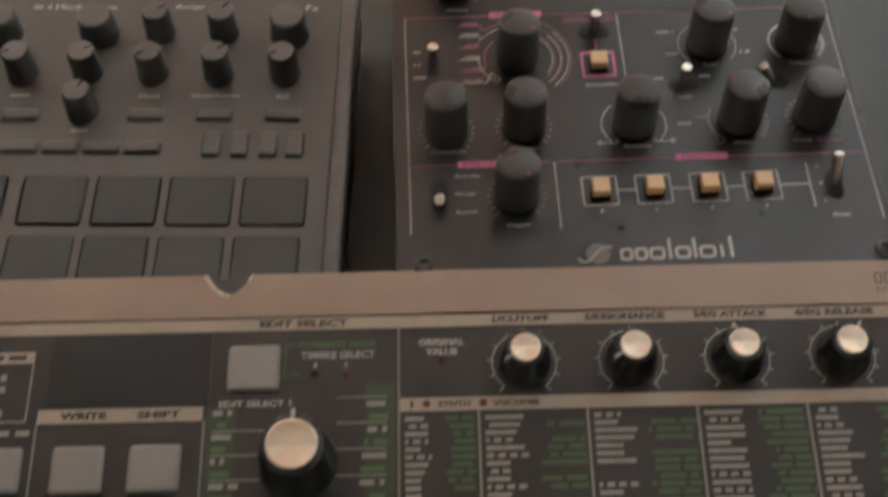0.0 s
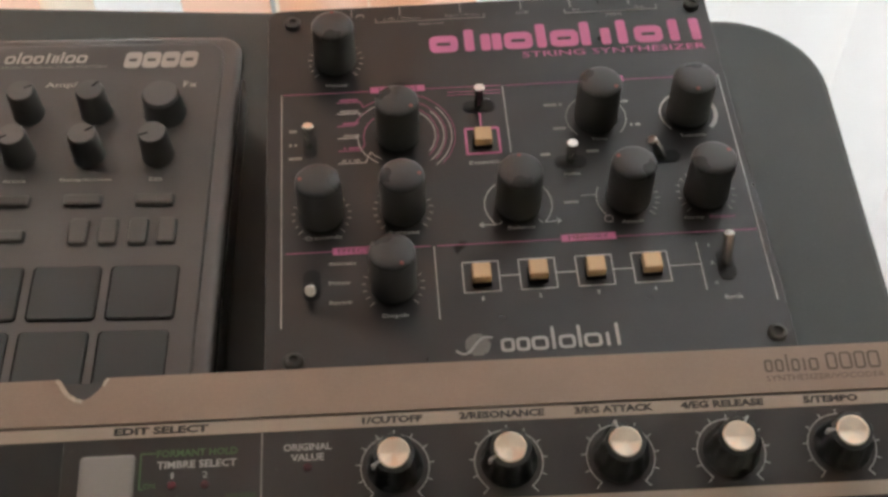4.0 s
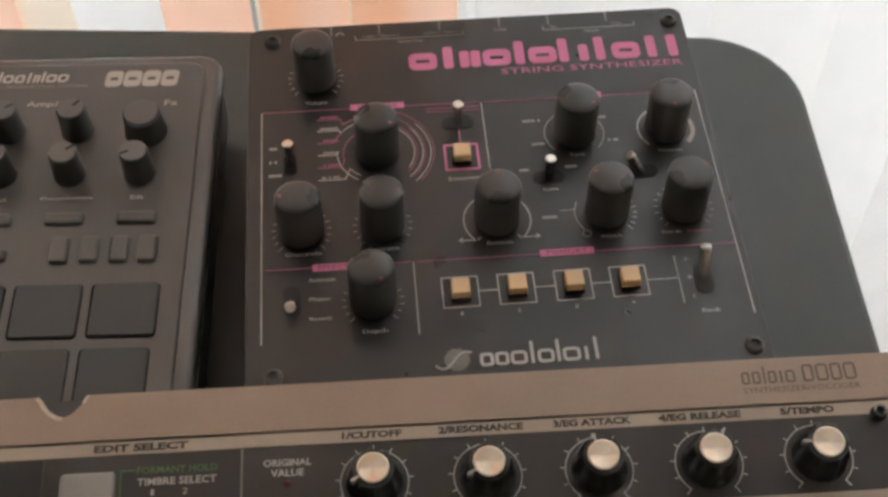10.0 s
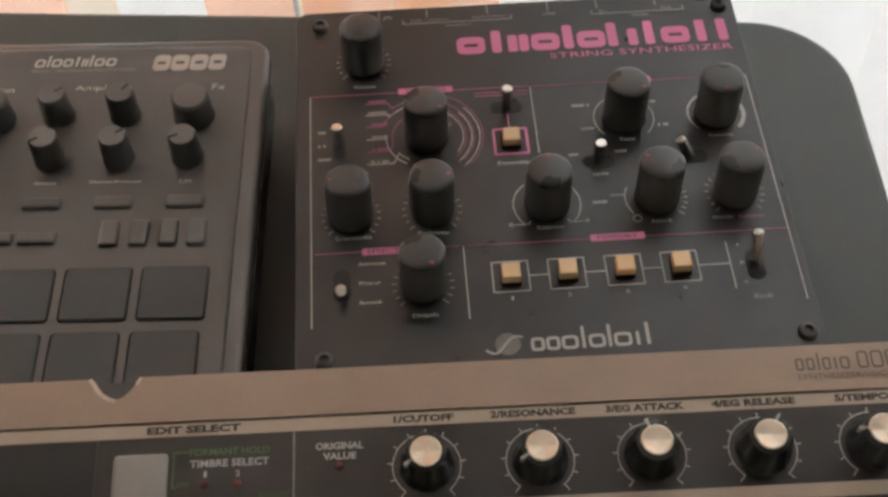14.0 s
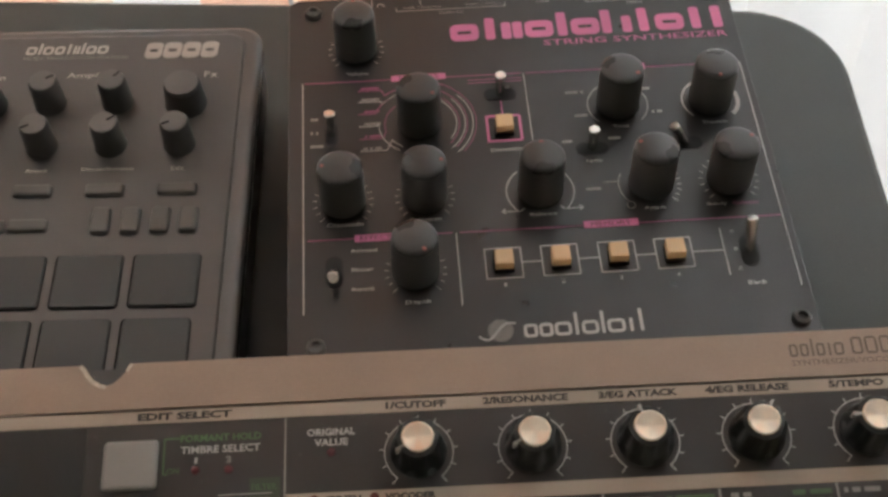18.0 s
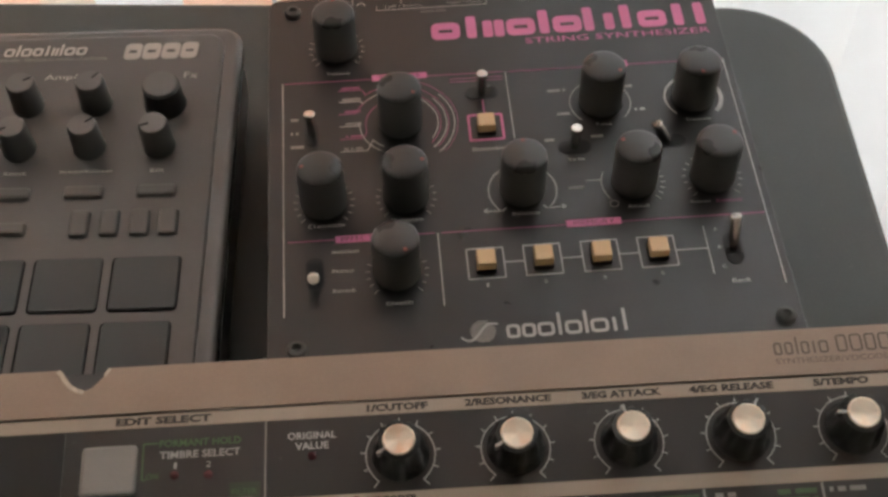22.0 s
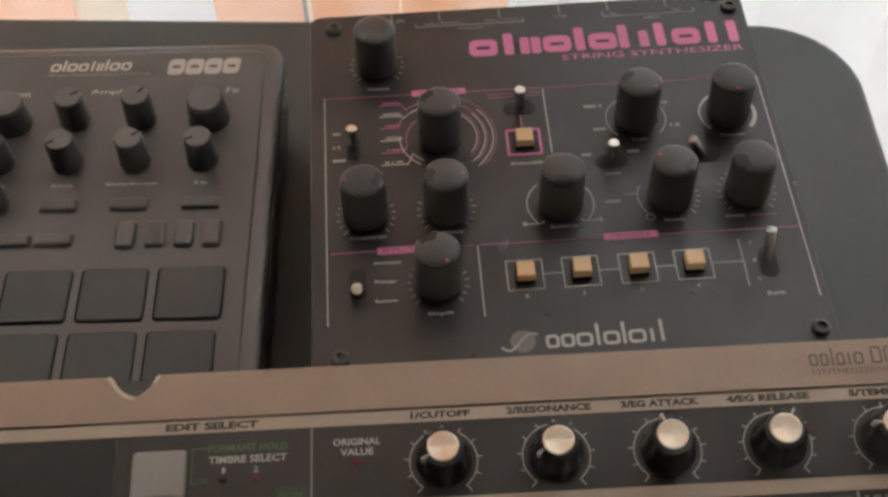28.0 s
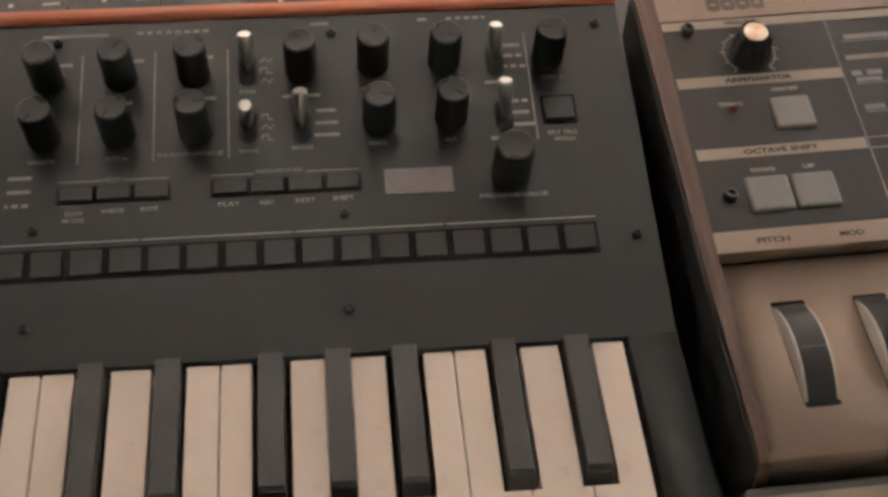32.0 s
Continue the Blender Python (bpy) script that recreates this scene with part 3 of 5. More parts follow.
for a in ((0, 0.2, 0, -106.6), (53.7, -75.8, 53.7, -106.5), (85.2, -0.6, 85.2, -34.6), (169.6, -0.6, 169.6, -106.7), (146.2, -80.6, 146.2, -100.8)):
    sline(*a, 0.4, WHITE)
for a in ((0.6, 0.2, 84.4, -0.3), (86.2, -0.5, 169.2, -0.8), (1.5, -75.6, 52.5, -75.6), (55, -75.7, 169, -76.3)):
    sline(*a, 0.4, PINK_DIM, "thin pink line")
for x, y, w, body in ((44.6, 0.5, 21.0, "STRINGS"), (25.5, -75.7, 15.0, "EFFECT"), (108.6, -75.6, 19.4, "MEMORY"), (125.5, -0.1, 14.0, "SOLO")):
    tab = part("printed_tab", box(x - w / 2, x + w / 2, y - 1.5, y + 1.5, 0, 0.14), PINK, S, "pink section tab")
    words(body, x, y, w * 0.74, 1.8, DARK_PRINT, tab, 0.1)
bm = bmesh.new()
for x in (69.2, 88.9, 108.9, 128.6):
    path(bm, [(x - 6.3, -96.4), (x + 6.3, -96.4), (x + 6.3, -83.7), (x - 6.3, -83.7), (x - 6.3, -96.6)], 0.45)
for a, b in ((75.5, 82.6), (95.2, 102.6), (115.2, 122.3), (134.9, 146.2)):
    stroke(bm, a, -90.1, b, -90.1, 0.45)
part("button_frames", bm, WHITE, S, "white outlines linking the memory buttons")
bm = path(bmesh.new(), [(69.0, -34.2), (81.4, -34.2), (81.4, -21.9), (69.0, -21.9), (69.0, -34.6)], 0.9)
stroke(bm, 75.2, -21.9, 75.2, -14.2, 0.4)
part("button_frame", bm, PINK, S, "pink frame round the ensemble button")
bm = bmesh.new()
for y in (-2.6, -4.2):
    stroke(bm, 63.5, y, 84.0, y, 0.35)
part("printed_line", bm, PINK_DIM, S)
for name, x, y, _ in S_KNOBS:
    bm = bmesh.new()
    if name in ("volume", "crescendo", "release", "depth", "decay"):
        ticks(bm, x, y, 9.4, 10.9, 17, w=0.28)
    elif name == "balance":
        arc(bm, x, y, 12.2, 0.4, -135, -38), arc(bm, x, y, 12.2, 0.4, 38, 135)
        for s in (-1, 1):
            path(bm, [(x + s * 8.6, y - 8.7), (x + s * 14.4, y - 8.4)], 0.4)
            path(bm, [(x + s * 13.2, y - 7.3), (x + s * 14.6, y - 8.4), (x + s * 13.2, y - 9.4)], 0.4)
            stroke(bm, x + s * 6.6, y - 7.4, x + s * 8.0, y - 8.8, 0.5)
    elif name == "attack":
        arc(bm, x, y, 11.6, 0.4, -128, -62)
        path(bm, [(x - 11.4, y + 2), (x - 17, y + 2)], 0.35)
        arc(bm, x - 8.4, y - 9.2, 1.5, 0.35, 0, 360)
        ticks(bm, x, y, 9.6, 11.2, 8, 40, 135)
    elif name == "tone":
        arc(bm, x, y, 11.4, 0.4, -135, -30), arc(bm, x, y, 11.4, 0.4, 30, 135)
    elif name == "tremolo":
        for i in range(12):
            arc(bm, x, y, 10.6, 0.35 + 0.12 * i, -135 + i * 22.5, -135 + (i + 1) * 22.5, seg=4)
    else:
        for r, a in ((14.0, 138), (17.2, 150), (20.2, 150)):
            arc(bm, x, y, r, 0.36, 30 if r < 15 else 48, a - 12)
    part("knob_scale", bm, GREY_PRINT if name not in ("tremolo", "register", "balance") else WHITE, S)
bm = bmesh.new()
for r in (15.6, 18.6, 22.0):
    arc(bm, 43.1, -23.4, r, 0.28, 20, 132)
part("knob_scale", bm, PINK_DIM, S, "pink register arcs")
# register names with their leader lines running into rings round the knob
for i, (y, m) in enumerate(((-5.2, PINK_DIM), (-11.0, WHITE), (-17.2, PINK_DIM), (-23.4, WHITE), (-29.6, PINK_DIM), (-35.6, WHITE))):
    r = (19.4, 17.0, 17.0, 14.6, 12.4, 12.4)[i]
    end_a = (-38, -50, -66, -84, -104, -126)[i]
    to = (-12, -18, -38, -150, -40, -150)[i]
    tip = (43.1 + r * math.sin(radians(end_a)), -23.4 + r * math.cos(radians(end_a)))
    bend = min(32.0, tip[0] - 0.4 * abs(tip[1] - y))
    bm = path(bmesh.new(), [(21.0, y), (bend, y), tip], 0.42)
    arc(bm, 43.1, -23.4, r, 0.4, min(end_a, to), max(end_a, to), seg=14)
    part("leader_line", bm, m, S)
    bars([(25.6, y + 1.2, 6.6, 1.05)], GREY_PRINT if m is WHITE else m, S)
for body, x, y, w, h in (("Volume", 21.2, 4.1, 8.6, 1.7), ("Crescendo", 15.0, -69.2, 13.0, 1.8), ("Release", 43.6, -69.0, 11.0, 1.8), ("Depth", 38.8, -104.2, 8.6, 2.0),
                         ("Balance", 85.4, -69.6, 9.6, 1.6), ("Attack", 125.4, -69.7, 8.0, 1.6), ("Decay", 147.6, -69.8, 7.0, 1.6), ("Tone", 118.8, -30.3, 6.0, 1.6),
                         ("Tremolo", 154.2, -30.9, 9.6, 1.5), ("Split", 106.6, -46.6, 6.0, 1.6), ("Ensemble", 75.4, -38.6, 12.0, 1.7), ("Bank", 154.9, -104.4, 6.4, 1.7),
                         ("1", 69.0, -99.2, 0.8, 1.5), ("2", 88.8, -99.2, 1.2, 1.5), ("3", 108.8, -99.2, 1.2, 1.5), ("4", 128.6, -99.2, 1.2, 1.5),
                         ("A", 150.2, -82.2, 1.2, 1.3), ("B", 150.2, -90.0, 1.2, 1.3), ("C", 150.2, -98.2, 1.2, 1.3),
                         ("Animate", 21.2, -81.0, 9.6, 1.5), ("Phaser", 20.4, -89.2, 7.6, 1.5), ("Reverb", 20.4, -97.4, 7.6, 1.5)):
    words(body, x, y, w, h, WHITE, S, bold=0.008)
words("Release", 157.8, -69.8, 9.0, 1.6, PINK_DIM, S)
bars([(4.6, -18.6, 3.4, 1.2), (5.0, -25.4, 4.4, 1.2), (5.0, -32.0, 4.6, 1.2), (103.5, -12.0, 7.0, 1.2), (104.5, -24.0, 4.5, 1.2), (130.0, -12.0, 5.0, 1.2), (133.0, -24.0, 5.0, 1.2), (98, -36.5, 4.0, 1.1), (115.5, -36.0, 4.4, 1.1), (104.6, -59.6, 5.5, 1.1)], GREY_PRINT, S)
# connector names along the back edge
bm = bmesh.new()
for x in (28.1, 47.6, 72.2, 96.9, 117.0, 141.0):
    stroke(bm, x, 41.0, x, 46.6, 0.4)
path(bm, [(37.7, 40.0), (37.7, 37.6), (81.7, 37.6), (81.7, 40.0)], 0.4)
path(bm, [(114.5, 40.0), (114.5, 37.6), (152.0, 37.6), (152.0, 40.0)], 0.4)
part("printed_line", bm, GREY_PRINT, S)
for body, x, y, w in (("Left / Stereo", 48.5, 39.4, 15), ("Right / Mono", 73.0, 39.4, 14), ("Audio Out", 60.0, 35.6, 10), ("USB", 97.2, 39.2, 5), ("In", 119.0, 39.2, 2.4), ("Out", 145.0, 39.2, 4), ("MIDI", 134.0, 35.6, 6)):
    words(body, x, y, w, 1.5, GREY_PRINT, S)
arc(bm := bmesh.new(), 31.5, 41.0, 1.4, 0.5, -100, 100)
part("printed_symbol", bm, GREY_PRINT, S)
# model mark in pink and maker's mark in white, as plain blocks
blocks((("o", 1.0, 0.7), ("i", 0.66, 0.92), ("n", 0.76, 0.7), ("o", 1.0, 0.7), ("i", 0.5, 1.0), ("o", 1.0, 0.7), ("n", 1.05, 1.0), ("i", 0.7, 1.0), ("o", 1.0, 0.7), ("i", 0.7, 0.92), ("i", 0.7, 0.92)),
       58.0, 169.6, 18.8, 13.2, 3.9, PINK, S, gap=0.07, label="pink model mark in plain heavy shapes")
words("STRING SYNTHESIZER", 131.4, 15.4, 73.0, 3.1, PINK, S)
blocks((("o", 0.75, 0.6), ("o", 0.75, 0.6), ("o", 0.9, 0.6), ("i", 0.42, 1.0), ("o", 0.9, 0.6), ("i", 0.34, 1.0), ("o", 0.95, 0.6), ("i", 0.5, 0.6), ("i", 0.5, 1.0)), 73.0, 114.5, -121.0, 8.8, 1.1, WHITE, S, gap=0.06, label="white maker's mark in plain thin shapes")
bm = bmesh.new()
for i in range(11):
    dy = -3.9 + i * 0.78
    half = math.sqrt(4.3 ** 2 - dy * dy)
    stroke(bm, 65.6 - half, -117.6 + dy, 65.6 + half, -117.6 + dy, 0.42)
emblem = part("logo_disc", bm, GREY_PRINT, S, "hatched grey logo disc")
bm = bmesh.new()
path(bm, [(58.2 + t * 12.6, -119.6 - 1.8 * math.sin(t * 6.6) + 5.0 * t * t) for t in [i / 14 for i in range(15)]], 0.7, 0.15)
part("logo_wave", bm, WHITE, emblem)

# ---- groove sampler with pads ----
E_TILT, E_Z = 2.02, 39.8
E = thing("pad_sequencer", pose(0.247, 0.0561, 0.0398, E_TILT, 0.32, -1.7), "warm grey pad sequencer with sixteen dark pads and black knobs", "sequencer")
foot = on_floor(0, 4, E_TILT, E_Z)
part("case", prism(bmesh.new(), rrect(-317, 26, -62, 128, 9, 5), foot + 2, -3.2, 0), GREY_CASE, E, "grey moulded case")
part("case_shoulder", prism(bmesh.new(), rrect(-318.6, 27.5, -63.5, 129.5, 10, 6), -9.0, -1.2, 2.6, 4), GREY_SHOULDER, E, "satin grey rounded shoulder")
part("top_panel", prism(bmesh.new(), rrect(-307, 20.5, -58, 124, 7, 6), -1.6, 0.0, 0.9, 3), GREY_CASE, E, "warm grey control panel")
for x in (-300, 12):
    for y in (-50, 116):
        part("rubber_foot", lathe([(6, on_floor(y, 0, E_TILT, E_Z) + x * 0.0056), (6.4, foot + 3)], 18, cx=x, cy=y), RUBBER, E)
PITCH = 28.5
pad_mesh = finish(box(-12.1, 12.1, -11.4, 11.4, 0.0, 1.0, 1.8, 0.6), "pad")
pad_rim = finish(box(-12.9, 12.5, -12.1, 11.7, -0.2, 0.25, 2.1, 0.0), "pad_rim")
for row in (0, 1):
    for n in range(8):
        x = -n * PITCH - (2.9 if n > 3 else 0)
        p = place("pad", pad_mesh, PAD, E, x - (1.2 if row else 0), -row * 28.0, 0, None, "square dark silicone pad")
        place("pad_rim", pad_rim, GAP, p)
e_knob = finish(lathe([(6.2, 0.3), (6.4, 1.0), (6.1, 2.0), (5.7, 13.2), (5.2, 14.2)], 32), "knob")
e_cap = finish(lathe([(5.25, 14.1), (5.0, 14.7), (3.5, 14.8), (0.05, 14.8)], 32), "knob_cap")
e_mark = finish(box(-0.4, 0.4, 1.6, 5.0, 14.75, 15.0), "pointer")
big_knob = finish(lathe([(8.3, 0.3), (8.4, 1.0), (7.9, 2.2), (7.4, 11.4), (6.6, 12.4)], 36), "dial")
big_cap = finish(lathe([(6.7, 12.3), (6.5, 12.8), (4.0, 13.0), (0.05, 13.0)], 36), "dial_cap")
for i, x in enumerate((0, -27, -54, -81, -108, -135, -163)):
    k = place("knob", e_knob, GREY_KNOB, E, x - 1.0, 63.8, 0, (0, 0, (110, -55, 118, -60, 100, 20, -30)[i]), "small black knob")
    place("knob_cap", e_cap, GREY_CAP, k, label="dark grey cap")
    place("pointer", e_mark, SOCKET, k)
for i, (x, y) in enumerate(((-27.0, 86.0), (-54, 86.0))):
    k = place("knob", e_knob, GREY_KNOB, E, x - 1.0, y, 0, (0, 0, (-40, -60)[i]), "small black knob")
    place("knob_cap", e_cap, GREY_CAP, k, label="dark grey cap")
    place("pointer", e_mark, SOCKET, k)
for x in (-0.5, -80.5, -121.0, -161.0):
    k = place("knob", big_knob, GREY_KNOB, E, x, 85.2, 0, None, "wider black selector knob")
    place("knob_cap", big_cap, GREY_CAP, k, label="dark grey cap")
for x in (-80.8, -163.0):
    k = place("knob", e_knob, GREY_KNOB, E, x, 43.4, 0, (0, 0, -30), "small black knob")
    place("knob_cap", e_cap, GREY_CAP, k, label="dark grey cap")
    place("pointer", e_mark, SOCKET, k)
wide = finish(box(-7.4, 7.4, -2.9, 2.7, 0, 1.9, 1.4, 1.3), "button")
tall = finish(box(-3.6, 3.6, -6.1, 6.0, 0, 1.9, 1.6, 1.2), "button")
tall_rim = finish(box(-4.1, 4.0, -6.6, 6.2, -0.1, 0.25, 1.9), "button_rim")
wide_rim = finish(box(-7.9, 7.8, -3.4, 2.9, -0.1, 0.25, 1.7), "button_rim")
for x, y in [(x, 42.0) for x in (0.0, -27.6, -55.2, -106, -122, -138)] + [(x, 25.6) for x in (-54.5, -70.8, -87.0, -103.2, -119.4, -135.6, -151.8, -168, -184.2, -200.4, -234.0, -250.6, -267.2, -283.8)] + [(-190, y) for y in (38, 50, 62)] + [(-207, y) for y in (38, 50, 62)]:
    b = place("button", wide, GREY_BUTTON, E, x, y, 0, None, "flat grey button")
    place("button_rim", wide_rim, GREY_KNOB, b)
for x in (-27.2, -16.0, -4.8, 5.8):
    b = place("button", tall, GREY_BUTTON, E, x, 27.2, 0, None, "upright grey button")
    place("button_rim", tall_rim, GREY_KNOB, b)
# touch plate, and a dark strip painting the shade along its back lip
part("touch_plate", box(-292, -226, -56, 6.8, -0.2, 0.3, 2, 0.2), GREY_SHOULDER, E, "smooth grey touch plate")
part("lip_shade", box(-292.6, -225.4, 6.9, 10.6, 0, 0.6, 0.8, 0.2), RUBBER, E, "dark strip for the shade along the touch plate's lip")
part("display", box(-292, -205, 62, 104, 0, 0.6, 2, 0.2), GLOSS, E, "dark display window")
# printing
blocks((("o", 1, 0.72), ("i", 0.42, 1.0), ("o", 1, 0.72), ("o", 0.95, 0.72), ("i", 0.62, 0.9), ("n", 0.66, 0.72), ("i", 0.42, 1.0), ("o", 1, 0.72), ("o", 1, 0.72)), -70.5, -36.0, 113.6, 6.2, 1.05, BRIGHT_PRINT, E, gap=0.1, slant=0.14, label="pale model mark in plain shapes")
blocks((("o", 1, 1), ("o", 1.05, 1), ("o", 1.05, 1), ("o", 1, 1)), -21.0, 9.6, 110.4, 8.8, 2.9, BRIGHT_PRINT, E, gap=0.06, slant=0.1, label="pale maker's mark in plain heavy shapes")
words("MUSIC PRODUCTION STATION", -49.0, 111.4, 43.0, 1.6, GREY_PRINT, E)
words("Amp/", -44.5, 101.2, 13.0, 3.6, BRIGHT_PRINT, E)
words("Modulation", -89.0, 101.2, 26.0, 3.2, BRIGHT_PRINT, E)
words("Fx", 8.0, 101.0, 5.4, 3.2, BRIGHT_PRINT, E)
for body, x, w in (("Edit", -0.8, 5.0), ("Decay/Release", -28.0, 20.0), ("Attack", -55.4, 9.0)):
    words(body, x, 52.2, w, 1.8, BRIGHT_PRINT, E)
bars([(x, 52.4, 8.0, 1.2) for x in (-82, -108, -135)] + [(-81, 34.2, 7.0, 1.2), (-108, 101.2, 7.0, 2.4), (-130, 101.2, 8.0, 2.4)], GREY_PRINT, E)

# ---- keyboard synthesizer with champagne panel ----
K_TILT, K_Z = 7.0, 70.0
K = thing("keyboard_synthesizer", pose(0, 0, 0.07, K_TILT), "champagne and black mini-key synthesizer with wooden side panels", "synthesizer")


def kz(y, level):
    return on_floor(y, level, K_TILT, K_Z)


DECK = 48.6
part("body", along_x([(0.5, -1.4), (0.5, kz(0.5, 8)), (-213, kz(-213, 8)), (-213, kz(-213, 30)), (-128, kz(-128, 30)), (-128, -1.4)], 0, 508), CASE_BLACK, K, "dark base tray")
for x in (20, 490):
    for y in (-195, -15):
        part("rubber_foot", lathe([(7, kz(y, 0)), (7.5, kz(y, 9))], 18, cx=x, cy=y), SOFT_RUBBER, K)
side_profile = [(3, 1.2), (3, kz(3, 3)), (-215, kz(-215, 3)), (-217, kz(-217, 34)), (-214, kz(-214, 47)), (-207, kz(-207, 50.4)), (-140, kz(-140, 53.6)), (-128, 1.0)]
for a, b in ((-8.4, -0.3), (508.3, 516.4)):
    side = soften(along_x(side_profile, a, b), 1.2, 2, 20)
    for v in side.verts:
        if -0.004 < v.co.x < 0:
            v.co.x += 0.0165 * v.co.y
    panel = part("side_panel", side, WOOD, K, "reddish-brown wooden side panel")
    # a dark plate added over the outer wood in place of its shade
    out = a - 0.9 if a < 0 else b + 0.3
    lower = [(y * 0.995 - 0.6, z - 2.2 if z > kz(y, 30) else z) for y, z in side_profile]
    part("outer_shade_plate", along_x(lower, out, out + 0.6), DARK_GREY, panel, "added dark plate standing in for shade on the outer face")
# back rail with its worn notch
notch = [(246.2, 1.5), (245.3, 0.3), (244.7, -1.6), (243.2, -3.3), (241.2, -5.2), (239.4, -5.9), (237.0, -5.1), (234.7, -3.5), (233.2, -1.3), (232.2, 0.3), (231.0, 1.5)]
part("back_rail", prism(bmesh.new(), [(-0.2, 1.5), (-0.4, -14.6), (508, -14.6), (508, 1.5)] + notch, -18, 0.38, 0.25), CHAMPAGNE, K, "champagne-painted back rail with a chipped notch")
part("control_panel", prism(bmesh.new(), [(-2.9, -119.6), (508, -119.6), (508, -14.8), (-1.2, -14.8)], -1.6, 0, 0.2), MK_BLACK, K, "matte black control panel")
part("lower_rail", prism(bmesh.new(), [(-3.2, -129.6), (508, -129.6), (508, -119.8), (-3.0, -119.8)], -7, 0.4, 0.5), CHAMPAGNE, K, "champagne rail above the keys")
part("chipped_edge", path(bmesh.new(), [(230.2, 1.2), (231.4, 0.0), (232.4, -1.8), (234.2, -4.2), (236.8, -5.9), (239.0, -6.7)], 1.3, 0.3, 0.2), BARE, K, "bare pale edge where the paint has chipped")
part("chipped_edge", path(bmesh.new(), [(246.9, 1.2), (246.0, 0.0), (245.4, -1.4)], 0.9, 0.3, 0.2), BARE, K, "bare pale edge where the paint has chipped")
# wheel deck
deck = along_x([(-131.2, kz(-131.2, DECK - 5)), (-131.2, kz(-131.2, DECK)), (-213, kz(-213, DECK)), (-214, kz(-214, DECK - 1)), (-214, kz(-214, 22)), (-213, kz(-213, 22)), (-213, kz(-213, DECK - 5))], 0, 69.6)
for v in deck.verts:
    if v.co.x < 0.001:
        v.co.x += 0.0165 * v.co.y - 0.0012
part("wheel_deck", deck, CHAMPAGNE, K, "champagne deck round the pitch wheels")
WHEEL_R, WHEEL_UP = 31.0, 8.4


def wheel_arc(r, spread):
    """The side outline of the part of a wheel that stands in its slot."""
    pts = [(r * math.sin(radians(spread - 2 * spread * i / 40)), r * math.cos(radians(spread - 2 * spread * i / 40))) for i in range(41)]
    return list(reversed(pts))


wheel = finish(soften(along_x(wheel_arc(WHEEL_R, 44.5), -5.1, 5.1), 0.5, 2, 60), "wheel", 20)
rim = finish(soften(along_x(wheel_arc(WHEEL_R - 0.4, 44), 0, 0.9), 0.25, 2, 60), "wheel_rim", 20)
groove = finish(box(-4.6, 4.6, -0.4, 0.4, WHEEL_R - 0.4, WHEEL_R + 0.1), "wheel_mark")
slot = finish(prism(bmesh.new(), rrect(-6.3, 6.3, -22.7, 22.7, 0.8, 2), -4, 0.12), "wheel_well")
for n, x in enumerate((19.4, 50.2)):
    well = place("wheel_well", slot, SOCKET, K, x, -172.5, kz(-172.5, DECK), (-K_TILT, 0, 0), "dark wheel slot")
    place("wheel", wheel, WHEEL, well, 0, 0, WHEEL_UP - WHEEL_R, None, "smooth black plastic wheel")
    for side in (5.15, -6.05):
        place("wheel_rim", rim, PALE, well, side, 0, WHEEL_UP - WHEEL_R, None, "pale plastic wheel rim")
    if n == 0:
        place("wheel_mark", groove, GREY_CASE, well, 0, 0, WHEEL_UP - WHEEL_R, (6, 0, 0))
# keys
KW = 19.9
key_level = DECK + 1.2


def white_key(width, depth, cut_l, cut_r, reach):
    """A white key with its neck cut for the black keys beside it."""
    pts = [(0, -depth), (width, -depth), (width, -reach), (width - cut_r, -reach), (width - cut_r, 0), (cut_l, 0), (cut_l, -reach), (0, -reach)]
    clean = [p for i, p in enumerate(pts) if p != pts[i - 1]]
    return finish(prism(bmesh.new(), clean, -14, 0, 0.5), "white_key")


def black_key(width, depth, high=6.2, taper=1.0):
    bm = bmesh.new()
    w = width / 2
    base = [(-w, -depth), (w, -depth), (w, 0), (-w, 0)]
    top = [(-w * 0.78 * taper, -depth + 4.5), (w * 0.78 * taper, -depth + 4.5), (w * 0.78 * taper, 0), (-w * 0.78 * taper, 0)]
    lip = [(-w * 0.84 * taper, -depth + 2.6), (w * 0.84 * taper, -depth + 2.6), (w * 0.84 * taper, 0), (-w * 0.84 * taper, 0)]
    a, m, b = ring(bm, base, -6), ring(bm, lip, high - 1.4), ring(bm, top, high)
    bridge(bm, a, m), bridge(bm, m, b)
    bm.faces.new(b), bm.faces.new(list(reversed(a)))
    return finish(bm, "black_key")


def keyboard(parent, x0, y0, pitch, count, first, depth, reach, cuts, z_of, black_mesh, sharps=EBONY):
    """White and black keys from x0 to the right; first: the note of the first white key (0 is C); cuts: how far each note's neck is cut on both sides."""
    meshes = {}
    for n in range(count):
        note = (first + n) % 7
        if note not in meshes:
            l, r = cuts[note]
            meshes[note] = white_key(pitch - 0.5, depth, l, r, reach)
        place("white_key", meshes[note], IVORY, parent, x0 + n * pitch + 0.25, y0, z_of[0], (z_of[1], 0, 0))
        if cuts[note][1] and n < count - 1:
            place("black_key", black_mesh, sharps, parent, x0 + (n + 1) * pitch + (cuts[(note + 1) % 7][0] - cuts[note][1]) / 2, y0 + 0.4, z_of[0], (z_of[1], 0, 0))


